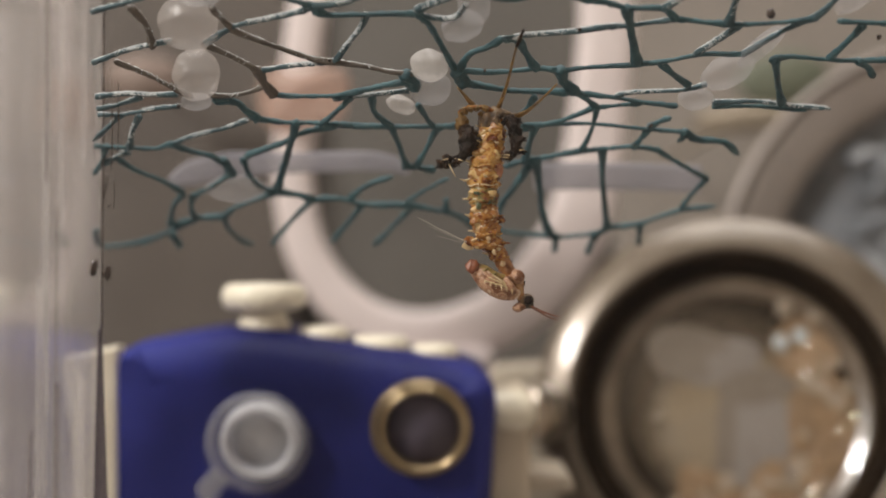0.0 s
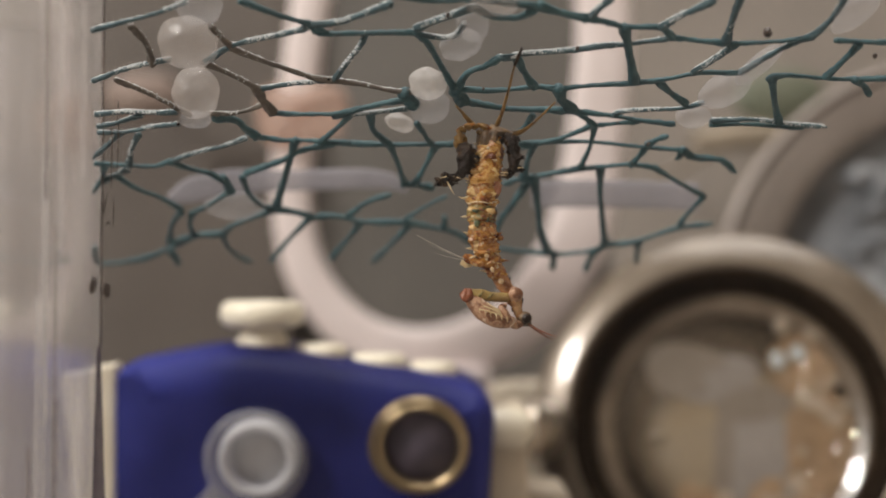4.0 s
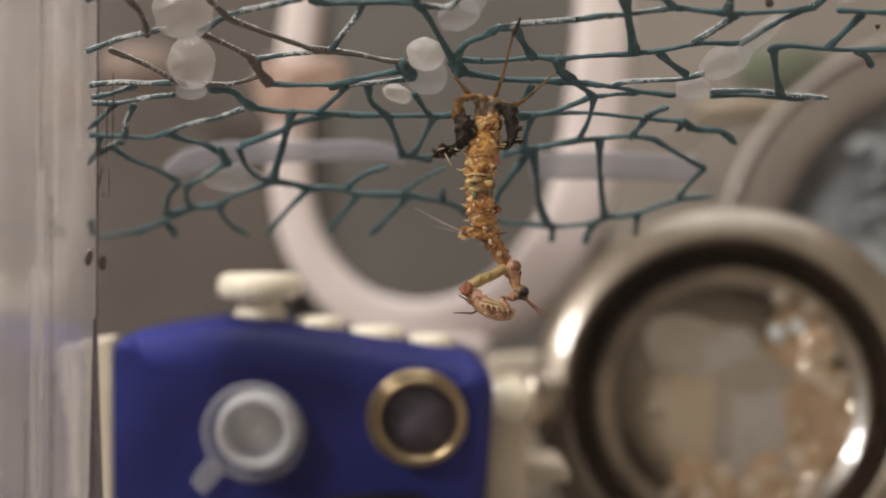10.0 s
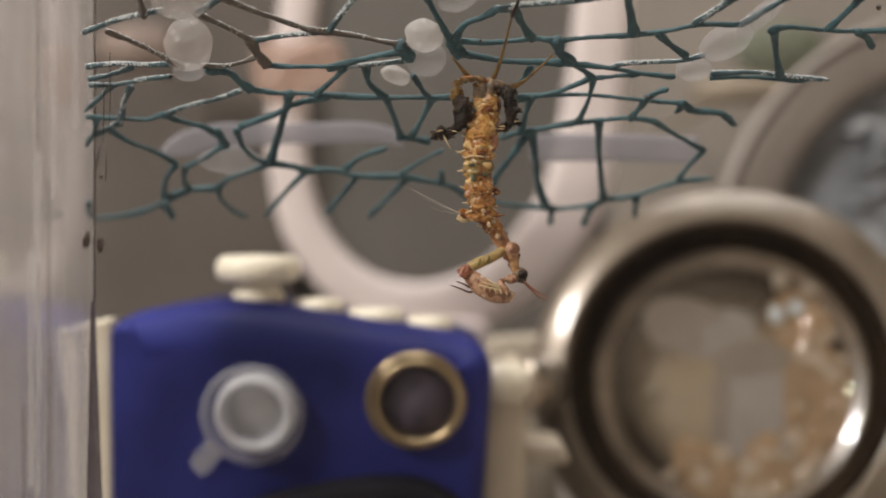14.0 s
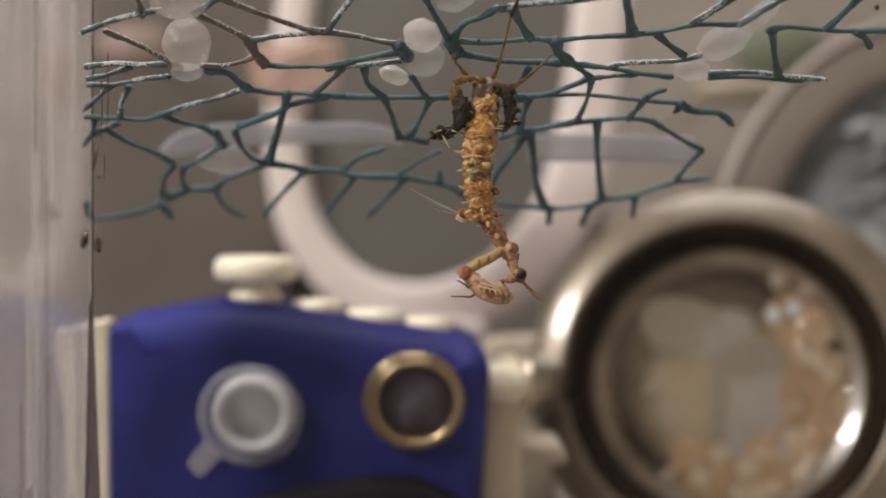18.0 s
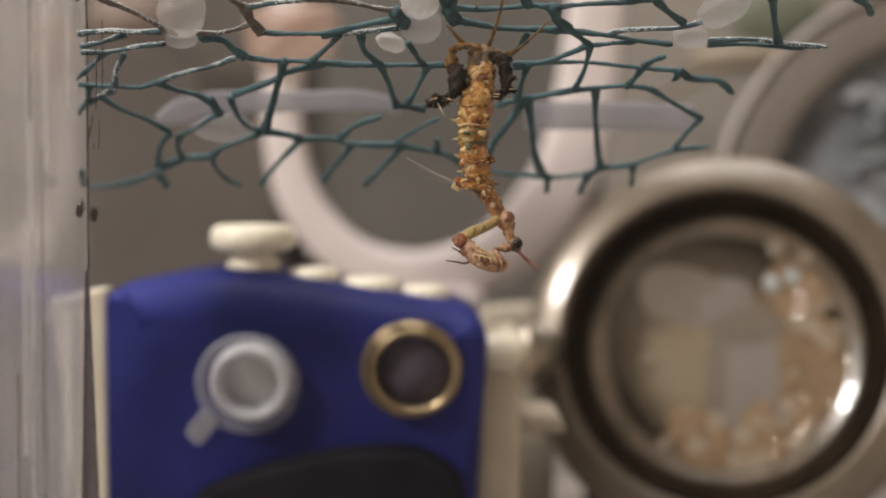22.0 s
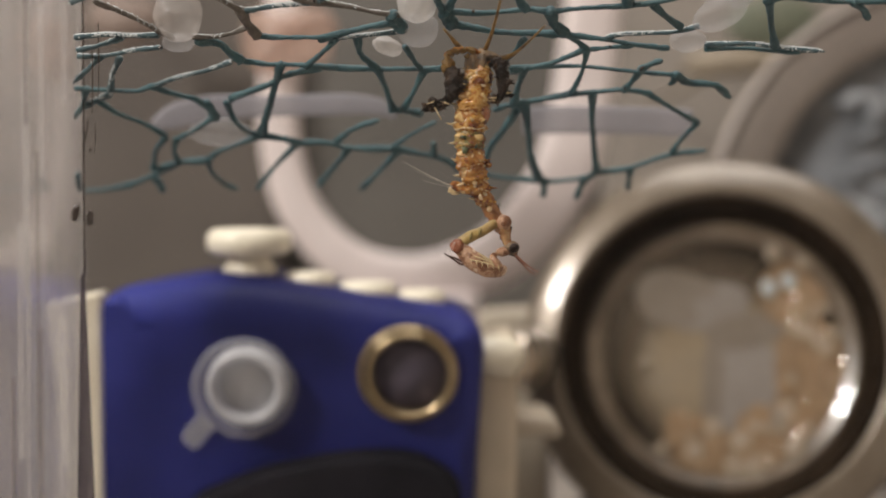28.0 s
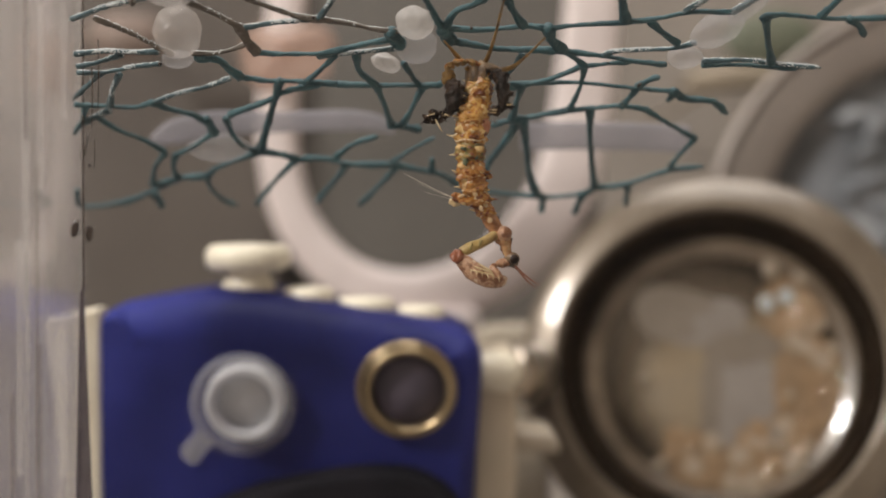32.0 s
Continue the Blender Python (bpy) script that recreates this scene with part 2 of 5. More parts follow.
# ---- materials ----
def material(name, tones, rough=0.5, metal=0.0, scale=300.0, bump=0.15, fine=2500.0, clear=0.0, coat=0.0, back=0.0, spec=0.5, sub=0.0, spread=(0.3, 0.7), dust=0.0, soft=None, stretch=1.0, mirror=0.0):
    """A surface whose tones drift with coarse noise, roughened by fine noise. clear: how much shows through. back: how
    much light soaks through. dust: pale crumbs together with light from above, painted on upward faces. soft: (r0, r1,
    x, z), a tint that fades from its full strength at r0 of its half width to nothing at r1. stretch: grain drawn out
    upwards. mirror: how much a polished face reflects at a glancing view.
    """
    m = bpy.data.materials.new(name)
    m.use_nodes = True
    nodes, links = m.node_tree.nodes, m.node_tree.links
    main = nodes["Principled BSDF"]
    place = nodes.new("ShaderNodeTexCoord")
    coarse, small = nodes.new("ShaderNodeTexNoise"), nodes.new("ShaderNodeTexNoise")
    coarse.inputs["Scale"].default_value, small.inputs["Scale"].default_value = scale, fine
    coarse.inputs["Detail"].default_value, small.inputs["Detail"].default_value = 5, 3
    grain = nodes.new("ShaderNodeMapping")
    grain.inputs["Scale"].default_value = (1, 1, 1 / stretch)
    links.new(place.outputs["Object"], grain.inputs["Vector"])
    links.new(grain.outputs["Vector"], coarse.inputs["Vector"])
    links.new(place.outputs["Object"], small.inputs["Vector"])
    ramp = nodes.new("ShaderNodeValToRGB")
    while len(ramp.color_ramp.elements) < len(tones):
        ramp.color_ramp.elements.new(0.5)
    for i, tone in enumerate(tones):
        e = ramp.color_ramp.elements[i]
        e.position = spread[0] + (spread[1] - spread[0]) * i / max(1, len(tones) - 1)
        e.color = (*tone, 1)
    links.new(coarse.outputs["Fac"], ramp.inputs["Fac"])
    colour = ramp.outputs["Color"]
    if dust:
        # upward faces turn paler: settled crumbs plus the top light, put into the colour
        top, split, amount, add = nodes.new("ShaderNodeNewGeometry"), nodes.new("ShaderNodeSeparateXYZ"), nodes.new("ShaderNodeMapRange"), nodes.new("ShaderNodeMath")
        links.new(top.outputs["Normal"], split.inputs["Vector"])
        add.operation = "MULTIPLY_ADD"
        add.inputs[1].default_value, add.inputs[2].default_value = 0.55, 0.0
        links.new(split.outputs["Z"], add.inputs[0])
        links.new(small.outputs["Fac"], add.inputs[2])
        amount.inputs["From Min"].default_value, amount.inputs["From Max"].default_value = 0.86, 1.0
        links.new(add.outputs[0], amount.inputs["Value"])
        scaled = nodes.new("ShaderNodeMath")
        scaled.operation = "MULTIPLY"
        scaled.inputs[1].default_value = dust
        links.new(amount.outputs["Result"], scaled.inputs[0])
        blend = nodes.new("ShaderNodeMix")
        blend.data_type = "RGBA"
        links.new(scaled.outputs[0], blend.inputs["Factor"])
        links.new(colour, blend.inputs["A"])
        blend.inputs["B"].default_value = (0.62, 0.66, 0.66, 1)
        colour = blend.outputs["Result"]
    links.new(colour, main.inputs["Base Color"])
    gloss = nodes.new("ShaderNodeMapRange")
    gloss.inputs["To Min"].default_value, gloss.inputs["To Max"].default_value = max(0.02, rough - 0.12), min(1, rough + 0.12)
    links.new(small.outputs["Fac"], gloss.inputs["Value"])
    links.new(gloss.outputs["Result"], main.inputs["Roughness"])
    main.inputs["Metallic"].default_value = metal
    main.inputs["Coat Weight"].default_value = coat
    if sub:
        main.inputs["Subsurface Weight"].default_value, main.inputs["Subsurface Scale"].default_value = sub, 0.002
    if bump:
        relief = nodes.new("ShaderNodeBump")
        relief.inputs["Strength"].default_value, relief.inputs["Distance"].default_value = bump, 0.0004
        links.new(small.outputs["Fac"], relief.inputs["Height"])
        links.new(relief.outputs["Normal"], main.inputs["Normal"])
    main.inputs["Specular IOR Level"].default_value = spec
    front = main.outputs[0]
    if back:
        # light that soaks through from the far side
        soak, blend2 = nodes.new("ShaderNodeBsdfTranslucent"), nodes.new("ShaderNodeMixShader")
        links.new(colour, soak.inputs["Color"])
        blend2.inputs["Fac"].default_value = back
        links.new(front, blend2.inputs[1])
        links.new(soak.outputs[0], blend2.inputs[2])
        front = blend2.outputs[0]
        links.new(front, nodes["Material Output"].inputs["Surface"])
    if clear:
        through_it, mix = nodes.new("ShaderNodeBsdfTransparent"), nodes.new("ShaderNodeMixShader")
        mix.inputs["Fac"].default_value = clear
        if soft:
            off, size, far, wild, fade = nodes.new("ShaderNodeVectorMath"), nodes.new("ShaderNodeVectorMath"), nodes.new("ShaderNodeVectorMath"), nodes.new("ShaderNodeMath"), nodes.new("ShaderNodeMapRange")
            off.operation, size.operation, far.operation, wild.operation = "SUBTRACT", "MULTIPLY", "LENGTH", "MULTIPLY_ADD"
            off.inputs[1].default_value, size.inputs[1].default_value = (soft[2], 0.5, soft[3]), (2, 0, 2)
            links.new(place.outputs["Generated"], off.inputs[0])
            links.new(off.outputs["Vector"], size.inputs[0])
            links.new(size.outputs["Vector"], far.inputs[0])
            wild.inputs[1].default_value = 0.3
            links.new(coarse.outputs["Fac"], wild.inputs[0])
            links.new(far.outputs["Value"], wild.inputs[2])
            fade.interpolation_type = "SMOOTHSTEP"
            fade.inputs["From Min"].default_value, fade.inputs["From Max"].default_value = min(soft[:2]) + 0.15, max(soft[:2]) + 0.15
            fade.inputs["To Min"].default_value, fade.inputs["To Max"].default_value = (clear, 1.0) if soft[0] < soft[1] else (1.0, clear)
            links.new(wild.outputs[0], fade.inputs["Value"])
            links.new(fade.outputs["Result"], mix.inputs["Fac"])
        links.new(front, mix.inputs[1])
        links.new(through_it.outputs[0], mix.inputs[2])
        links.new(mix.outputs[0], nodes["Material Output"].inputs["Surface"])
        front = mix.outputs[0]
    if mirror:
        shine, edge, polish = nodes.new("ShaderNodeBsdfGlossy"), nodes.new("ShaderNodeLayerWeight"), nodes.new("ShaderNodeMixShader")
        share = nodes.new("ShaderNodeMath")
        share.operation = "MULTIPLY"
        share.inputs[1].default_value = mirror
        shine.inputs["Roughness"].default_value = rough
        links.new(edge.outputs["Facing"], share.inputs[0])
        links.new(share.outputs[0], polish.inputs["Fac"])
        links.new(front, polish.inputs[1])
        links.new(shine.outputs[0], polish.inputs[2])
        links.new(polish.outputs[0], nodes["Material Output"].inputs["Surface"])
    return m


M_TABLE = material("table_top", [(0.30, 0.26, 0.23), (0.40, 0.36, 0.32)], 0.45, scale=30, bump=0.1)
M_WALL = material("wall_paint", [(0.55, 0.49, 0.43), (0.62, 0.56, 0.49)], 0.7, scale=4, bump=0.1, fine=300)
M_CEIL = material("ceiling_paint", [(0.74, 0.71, 0.66), (0.8, 0.77, 0.72)], 0.8, scale=4, bump=0.1, fine=300)
M_NET = material("net_plastic", [(0.018, 0.054, 0.066), (0.041, 0.106, 0.121)], 0.5, scale=260, bump=0.5, fine=4000)
M_NET_DUSTY_LIT = material("net_plastic_dusty_lit_top", [(0.027, 0.060, 0.072), (0.056, 0.105, 0.120)], 0.6, scale=260, bump=0.7, fine=4200, dust=1.0)
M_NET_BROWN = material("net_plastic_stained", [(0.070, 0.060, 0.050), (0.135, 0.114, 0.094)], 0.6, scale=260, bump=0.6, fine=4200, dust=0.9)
M_CRUMB = material("pale_dust", [(0.36, 0.39, 0.395), (0.62, 0.65, 0.655)], 0.7, scale=900)
M_GLUE = material("hot_glue", [(0.50, 0.46, 0.435), (0.62, 0.585, 0.56)], 0.26, scale=200, bump=0.12, fine=900, clear=0.70, back=0.35, coat=0.3)
M_GLUE_CLEAR = material("hot_glue_clear", [(0.50, 0.50, 0.52), (0.60, 0.60, 0.62)], 0.42, scale=200, bump=0.12, fine=900, clear=0.80, back=0.4)
M_GLUE_MILK = material("hot_glue_milky", [(0.58, 0.56, 0.54), (0.68, 0.66, 0.64)], 0.2, scale=200, bump=0.1, fine=900, clear=0.5, back=0.4, coat=0.6)
M_ACRYLIC = material("clear_plastic", [(0.66, 0.63, 0.60), (0.76, 0.73, 0.70)], 0.12, scale=60, bump=0.05, clear=0.74, back=0.3)
M_WALL_ACRYLIC = material("polished_plastic", [(0.56, 0.52, 0.50), (0.92, 0.89, 0.88)], 0.13, scale=150, bump=0.0, clear=0.74, back=0.3, spec=0.0, stretch=14, spread=(0.34, 0.66), mirror=0.40)
M_FRONT = material("haze_pane", [(0.50, 0.49, 0.47), (0.66, 0.64, 0.62)], 0.5, scale=90, bump=0.0, clear=0.994, spec=0.1)
# streaked tones stand for the hazy background mirrored in the side wall
M_TUBE = material("milky_tube", [(0.46, 0.42, 0.40), (0.80, 0.76, 0.75), (0.56, 0.52, 0.50), (0.93, 0.91, 0.90)], 0.2, scale=190, bump=0.03, clear=0.08, back=0.35, coat=0.6, stretch=22, spread=(0.36, 0.64))
M_EDGE = material("plastic_edge", [(0.018, 0.012, 0.010), (0.07, 0.05, 0.04)], 0.2, scale=200, clear=0.08)
M_STREAK_PALE = material("pale_streak", [(0.66, 0.62, 0.60), (0.82, 0.79, 0.77)], 0.4, scale=200, clear=0.86, back=0.3, stretch=8)
M_STREAK_BROWN = material("brown_streak", [(0.16, 0.12, 0.095), (0.28, 0.22, 0.18)], 0.5, scale=200, clear=0.86, stretch=8)
M_JOINT = material("glued_joint", [(0.05, 0.038, 0.05), (0.13, 0.105, 0.12)], 0.15, scale=300, clear=0.25, stretch=10)
M_LID = material("glossy_white_plastic", [(0.92, 0.91, 0.89), (0.95, 0.94, 0.93)], 0.18, scale=80, back=0.1, coat=0.6)
M_BLUE = material("blue_plastic", [(0.0065, 0.0090, 0.064), (0.0155, 0.020, 0.132), (0.029, 0.037, 0.215)], 0.5, scale=26, bump=0.12, fine=500, spread=(0.36, 0.66), spec=0.12)
M_DARK = material("dark_plastic", [(0.004, 0.004, 0.006), (0.010, 0.009, 0.012)], 0.8, scale=80, spec=0.06)
M_CREAM = material("cream_plastic", [(0.66, 0.60, 0.47), (0.78, 0.73, 0.60)], 0.35, scale=90, bump=0.1)
M_CREAM_DULL = material("dull_cream_plastic", [(0.42, 0.355, 0.265), (0.54, 0.465, 0.355)], 0.4, scale=90, bump=0.1)
M_TAN_PLASTIC = material("beige_plastic", [(0.36, 0.31, 0.24), (0.46, 0.40, 0.32)], 0.5, scale=60)
M_CAP = material("milky_plastic", [(0.56, 0.56, 0.60), (0.66, 0.66, 0.70)], 0.3, scale=150, bump=0.06, clear=0.68, back=0.25)
M_CAP_RIM = material("milky_plastic_thick", [(0.64, 0.64, 0.66), (0.76, 0.76, 0.78)], 0.3, scale=150, bump=0.06, clear=0.3, back=0.3)
M_BRASS = material("aged_brass", [(0.30, 0.225, 0.125), (0.44, 0.35, 0.22)], 0.3, metal=0.95, scale=220, bump=0.15)
M_INSET = material("slate_inset", [(0.056, 0.047, 0.070), (0.092, 0.078, 0.106)], 0.45, scale=200, spec=0.3)
M_STEEL = material("satin_steel", [(0.20, 0.165, 0.125), (0.27, 0.23, 0.18)], 0.3, metal=0.35, scale=90, bump=0.06, coat=0.4)
M_CASE = material("brown_satin_steel", [(0.112, 0.087, 0.061), (0.168, 0.135, 0.100)], 0.3, metal=0.3, scale=90, bump=0.06, coat=0.5)
M_CHROME = material("bright_steel", [(0.66, 0.60, 0.52), (0.76, 0.70, 0.62)], 0.18, metal=0.9, scale=90, bump=0.05)
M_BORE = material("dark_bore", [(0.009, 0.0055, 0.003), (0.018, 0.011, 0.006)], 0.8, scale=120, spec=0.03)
M_FROST = material("clouded_glass", [(0.152, 0.112, 0.068), (0.202, 0.156, 0.101), (0.182, 0.146, 0.104)], 0.5, scale=60, bump=0.05, spec=0.2)
M_BEVEL = material("amber_glass_bevel", [(0.055, 0.038, 0.021), (0.10, 0.071, 0.044), (0.135, 0.100, 0.066)], 0.3, scale=160, bump=0.05, coat=0.9)
M_EDGE_SHADE = material("brown_edge_shade", [(0.080, 0.055, 0.032), (0.115, 0.082, 0.051)], 0.6, scale=90, clear=0.34, soft=(1.12, 0.56, 0.52, 0.38))
M_IMAGE_GREY = material("grey_image_patch", [(0.138, 0.112, 0.086), (0.158, 0.131, 0.103)], 0.6, scale=150, spec=0.2)
M_IMAGE_PALE = material("blue_grey_image_patch", [(0.170, 0.145, 0.124), (0.195, 0.172, 0.152)], 0.6, scale=150, spec=0.2)
M_IMAGE_BROWN = material("brown_image_patch", [(0.165, 0.108, 0.060), (0.200, 0.135, 0.080)], 0.6, scale=150, spec=0.2)
M_GLINT_PALE = material("pale_glint_tone", [(0.22, 0.172, 0.12), (0.30, 0.245, 0.185)], 0.3, scale=250)
M_GLINT_AMBER = material("amber_glint_tone", [(0.175, 0.110, 0.056), (0.24, 0.158, 0.090)], 0.3, scale=250)
M_GLINT = material("glint_bead_tone", [(0.34, 0.37, 0.37), (0.48, 0.52, 0.51)], 0.14, metal=0.15, scale=300)
M_MIRROR = material("mirror_chip", [(0.70, 0.56, 0.42), (0.90, 0.80, 0.68)], 0.12, metal=0.9, scale=300, bump=0.0)
M_STRAP = material("pinkish_plastic", [(0.63, 0.555, 0.54), (0.73, 0.655, 0.64)], 0.4, scale=40, bump=0.05)
M_STRIP = material("lilac_strip", [(0.29, 0.285, 0.315), (0.38, 0.37, 0.41)], 0.4, scale=60, clear=0.4, back=0.3)
M_TAUPE = material("taupe_board", [(0.068, 0.056, 0.048), (0.108, 0.092, 0.079)], 0.7, scale=12, bump=0.2, fine=500)
M_GREY = material("grey_board", [(0.083, 0.076, 0.067), (0.120, 0.110, 0.098)], 0.7, scale=14, bump=0.2, fine=500)
M_BEIGE = material("beige_board", [(0.21, 0.185, 0.162), (0.27, 0.24, 0.21)], 0.7, scale=14, bump=0.2, fine=500)
M_HOOP = material("brown_grey_plastic", [(0.165, 0.14, 0.122), (0.225, 0.195, 0.172)], 0.4, scale=40)
M_LIP = material("pale_lip_highlight", [(0.42, 0.37, 0.34), (0.50, 0.45, 0.42)], 0.25, scale=60, coat=0.4)
M_CLOTH = material("blue_grey_cloth", [(0.12, 0.13, 0.15), (0.20, 0.215, 0.235), (0.38, 0.395, 0.41)], 0.5, scale=60, bump=0.6, fine=400)
M_PEACH = material("peach_plastic", [(0.54, 0.37, 0.295), (0.68, 0.505, 0.42)], 0.5, scale=160, clear=0.45, back=0.3)
M_PEACH_DULL = material("dull_peach_plastic", [(0.20, 0.152, 0.128), (0.26, 0.20, 0.17)], 0.6, scale=60)
M_OLIVE = material("olive_leaf", [(0.105, 0.12, 0.08), (0.155, 0.165, 0.12)], 0.6, scale=60)
M_TAN = material("tan_leaf", [(0.24, 0.195, 0.14), (0.33, 0.275, 0.205)], 0.6, scale=60)
M_BODY = material("mantis_body", [(0.12, 0.034, 0.008), (0.29, 0.095, 0.018), (0.48, 0.235, 0.058), (0.27, 0.088, 0.018), (0.72, 0.52, 0.25)], 0.18, scale=700, bump=0.4, fine=2600, spread=(0.36, 0.66), back=0.22, coat=0.5)
M_BODY_GREEN = material("mantis_green_band", [(0.24, 0.11, 0.028), (0.14, 0.135, 0.045), (0.40, 0.25, 0.08), (0.20, 0.165, 0.055), (0.58, 0.45, 0.22)], 0.2, scale=700, bump=0.4, fine=2600, spread=(0.36, 0.66), back=0.22, coat=0.4)
M_BODY_GOLD = material("mantis_gold_band", [(0.14, 0.038, 0.008), (0.40, 0.165, 0.030), (0.60, 0.36, 0.105), (0.35, 0.115, 0.022), (0.82, 0.63, 0.32)], 0.17, scale=640, bump=0.4, fine=2600, spread=(0.37, 0.64), back=0.22, coat=0.5)
M_PAD = material("mantis_cream_pad", [(0.22, 0.080, 0.018), (0.47, 0.26, 0.075), (0.74, 0.54, 0.24), (0.38, 0.165, 0.05)], 0.16, scale=900, bump=0.35, fine=2800, spread=(0.34, 0.66), coat=0.6, back=0.15)
M_PINK = material("mantis_pink_lobe", [(0.40, 0.15, 0.075), (0.62, 0.33, 0.20)], 0.16, scale=700, bump=0.2, fine=3000, coat=0.5, back=0.2)
M_SPOT = material("mantis_green_spot", [(0.035, 0.05, 0.022), (0.085, 0.10, 0.045)], 0.35, scale=900)
M_FLANK = material("mantis_flank", [(0.10, 0.034, 0.012), (0.17, 0.065, 0.022)], 0.3, scale=700, bump=0.5, fine=3000)
M_GLOSS = material("mantis_shiny_wart", [(0.44, 0.28, 0.125), (0.66, 0.49, 0.28)], 0.12, scale=900, bump=0.2, fine=3200, coat=0.8)
M_PALE = material("mantis_pale", [(0.46, 0.33, 0.16), (0.66, 0.54, 0.34)], 0.35, scale=700, bump=0.4, fine=3200)
M_DARKLEG = material("mantis_dark_leg", [(0.008, 0.004, 0.002), (0.024, 0.013, 0.007), (0.085, 0.048, 0.022)], 0.34, scale=900, bump=0.9, fine=2600, spread=(0.40, 0.74), spec=0.22)
M_LEG = material("mantis_leg", [(0.15, 0.078, 0.020), (0.30, 0.175, 0.050), (0.11, 0.055, 0.017)], 0.3, scale=500, bump=0.3, fine=3200, back=0.3, clear=0.12, coat=0.2)
M_ARM = material("mantis_arm", [(0.24, 0.15, 0.045), (0.38, 0.27, 0.095), (0.20, 0.11, 0.04)], 0.35, scale=420, bump=0.4, fine=3200)
M_BAND = material("mantis_arm_band", [(0.19, 0.145, 0.045), (0.26, 0.20, 0.07)], 0.45, scale=500)
M_RED = material("mantis_knee", [(0.13, 0.034, 0.014), (0.25, 0.080, 0.034)], 0.26, scale=600, bump=0.4, fine=3200, coat=0.3)
M_FEMUR = material("mantis_femur", [(0.17, 0.070, 0.033), (0.44, 0.265, 0.16), (0.28, 0.135, 0.075), (0.68, 0.53, 0.38)], 0.3, scale=620, bump=0.5, fine=3200, spread=(0.40, 0.64))
M_PELVIS = material("mantis_pelvis", [(0.05, 0.030, 0.016), (0.14, 0.085, 0.040), (0.24, 0.16, 0.085)], 0.4, scale=700, bump=0.6, fine=3200, spread=(0.36, 0.66))
M_FOOT = material("mantis_foot", [(0.06, 0.03, 0.022), (0.12, 0.06, 0.045)], 0.45, scale=600)
M_FEELER = material("mantis_feeler", [(0.16, 0.06, 0.035), (0.26, 0.11, 0.07)], 0.45, scale=600)
M_EYE = material("mantis_eye", [(0.010, 0.005, 0.004), (0.03, 0.016, 0.010)], 0.32, scale=600, spec=0.25)
M_THORAX = material("mantis_thorax", [(0.16, 0.058, 0.020), (0.36, 0.165, 0.062), (0.24, 0.095, 0.034), (0.50, 0.31, 0.14)], 0.2, scale=420, bump=0.25, fine=3000, coat=0.4)
M_HAIR = material("fine_hair", [(0.62, 0.55, 0.45), (0.72, 0.66, 0.58)], 0.4, scale=600)

# ---- room ----
def slab(name, lo, hi, mat_, label, category):
    return solid(name, box(bmesh.new(), lo, hi), mat_, lo, label, category, kind="structure")


F0 = -EYE * 1000
table = thing("table", (-130, 200, -760), "grey-brown table under the clear plastic box", "table")
part("table_top", box(bmesh.new(), (-780, -470, F0 - 28), (520, 720, F0), 4), M_TABLE, table)
for x in (-740, 480):
    for y in (-430, 680):
        part("leg", box(bmesh.new(), (x - 22, y - 22, -759.5), (x + 22, y + 22, F0 - 28.2), 3), M_TABLE, table)
slab("wall_north", (-1000, 900, -760), (1000, 940, 1500), M_WALL, "plain beige wall behind the table", "wall")
slab("wall_south", (-1000, -940, -760), (1000, -900, 1500), M_WALL, "plain beige wall", "wall")
slab("wall_west", (-1040, -940, -760), (-1000, 940, 1500), M_WALL, "plain beige wall", "wall")
slab("wall_east", (1000, -940, -760), (1040, 940, 1500), M_WALL, "plain beige wall", "wall")
slab("floor", (-1040, -940, -790), (1040, 940, -760), M_TABLE, "plain grey-brown floor", "floor")
slab("ceiling", (-1040, -940, 1500), (1040, 940, 1530), M_CEIL, "plain white ceiling", "ceiling")
lamp_thing = thing("hanging_lamp", (-60, 20, 1500), "round white hanging lamp over the table", "lamp")
part("cord", tube(bmesh.new(), [(-60, 20, 1380), (-60, 20, 1500)], [4, 4], 8, 2), M_DARK, lamp_thing)
part("shade", lathe(bmesh.new(), [(520, 1375), (520, 1385), (300, 1402), (20, 1410)], (-60, 20, 0), "z", 48), M_LID, lamp_thing)
desk_lamp = thing("desk_lamp", (-655, -222, F0), "small desk lamp standing on the table", "lamp")
part("foot", lathe(bmesh.new(), [(70, 0), (70, 10), (60, 16), (8, 18)], (-655, -222, F0), "z", 40), M_DARK, desk_lamp)
part("stem", tube(bmesh.new(), [(-655, -222, F0 + 10), (-700, -270, 200), (-690, -265, 480), (-655, -245, 560)], [7, 6, 6], 12, 8), M_STEEL, desk_lamp)
part("shade", lathe(bmesh.new(), [(95, -30), (105, 0), (95, 30), (40, 60)], (-645, -240, 560), "z", 40), M_LID, desk_lamp)


# ---- large things behind the box ----
def backdrop_box(lo, hi, mat_, label):
    ob = thing("backdrop_box", ((lo[0] + hi[0]) / 2, lo[1], F0), label, "box")
    part("body", box(bmesh.new(), lo, (hi[0], hi[1], hi[2] - 22), 3, 3), mat_, ob)
    part("lid", box(bmesh.new(), (lo[0] - 2, lo[1] - 2, hi[2] - 21.8), (hi[0] + 2, hi[1] + 2, hi[2]), 3, 3), mat_, ob)
    return ob


# two added boxes whose dark tones stand for the back wall in shade
backdrop_box((-190, 470, F0), (-60, 560, 190), M_TAUPE, "taupe box added for the shaded wall on the left")
backdrop_box((-55, 490, F0), (58, 560, 150), M_GREY, "grey box added for the shaded wall inside the loop")

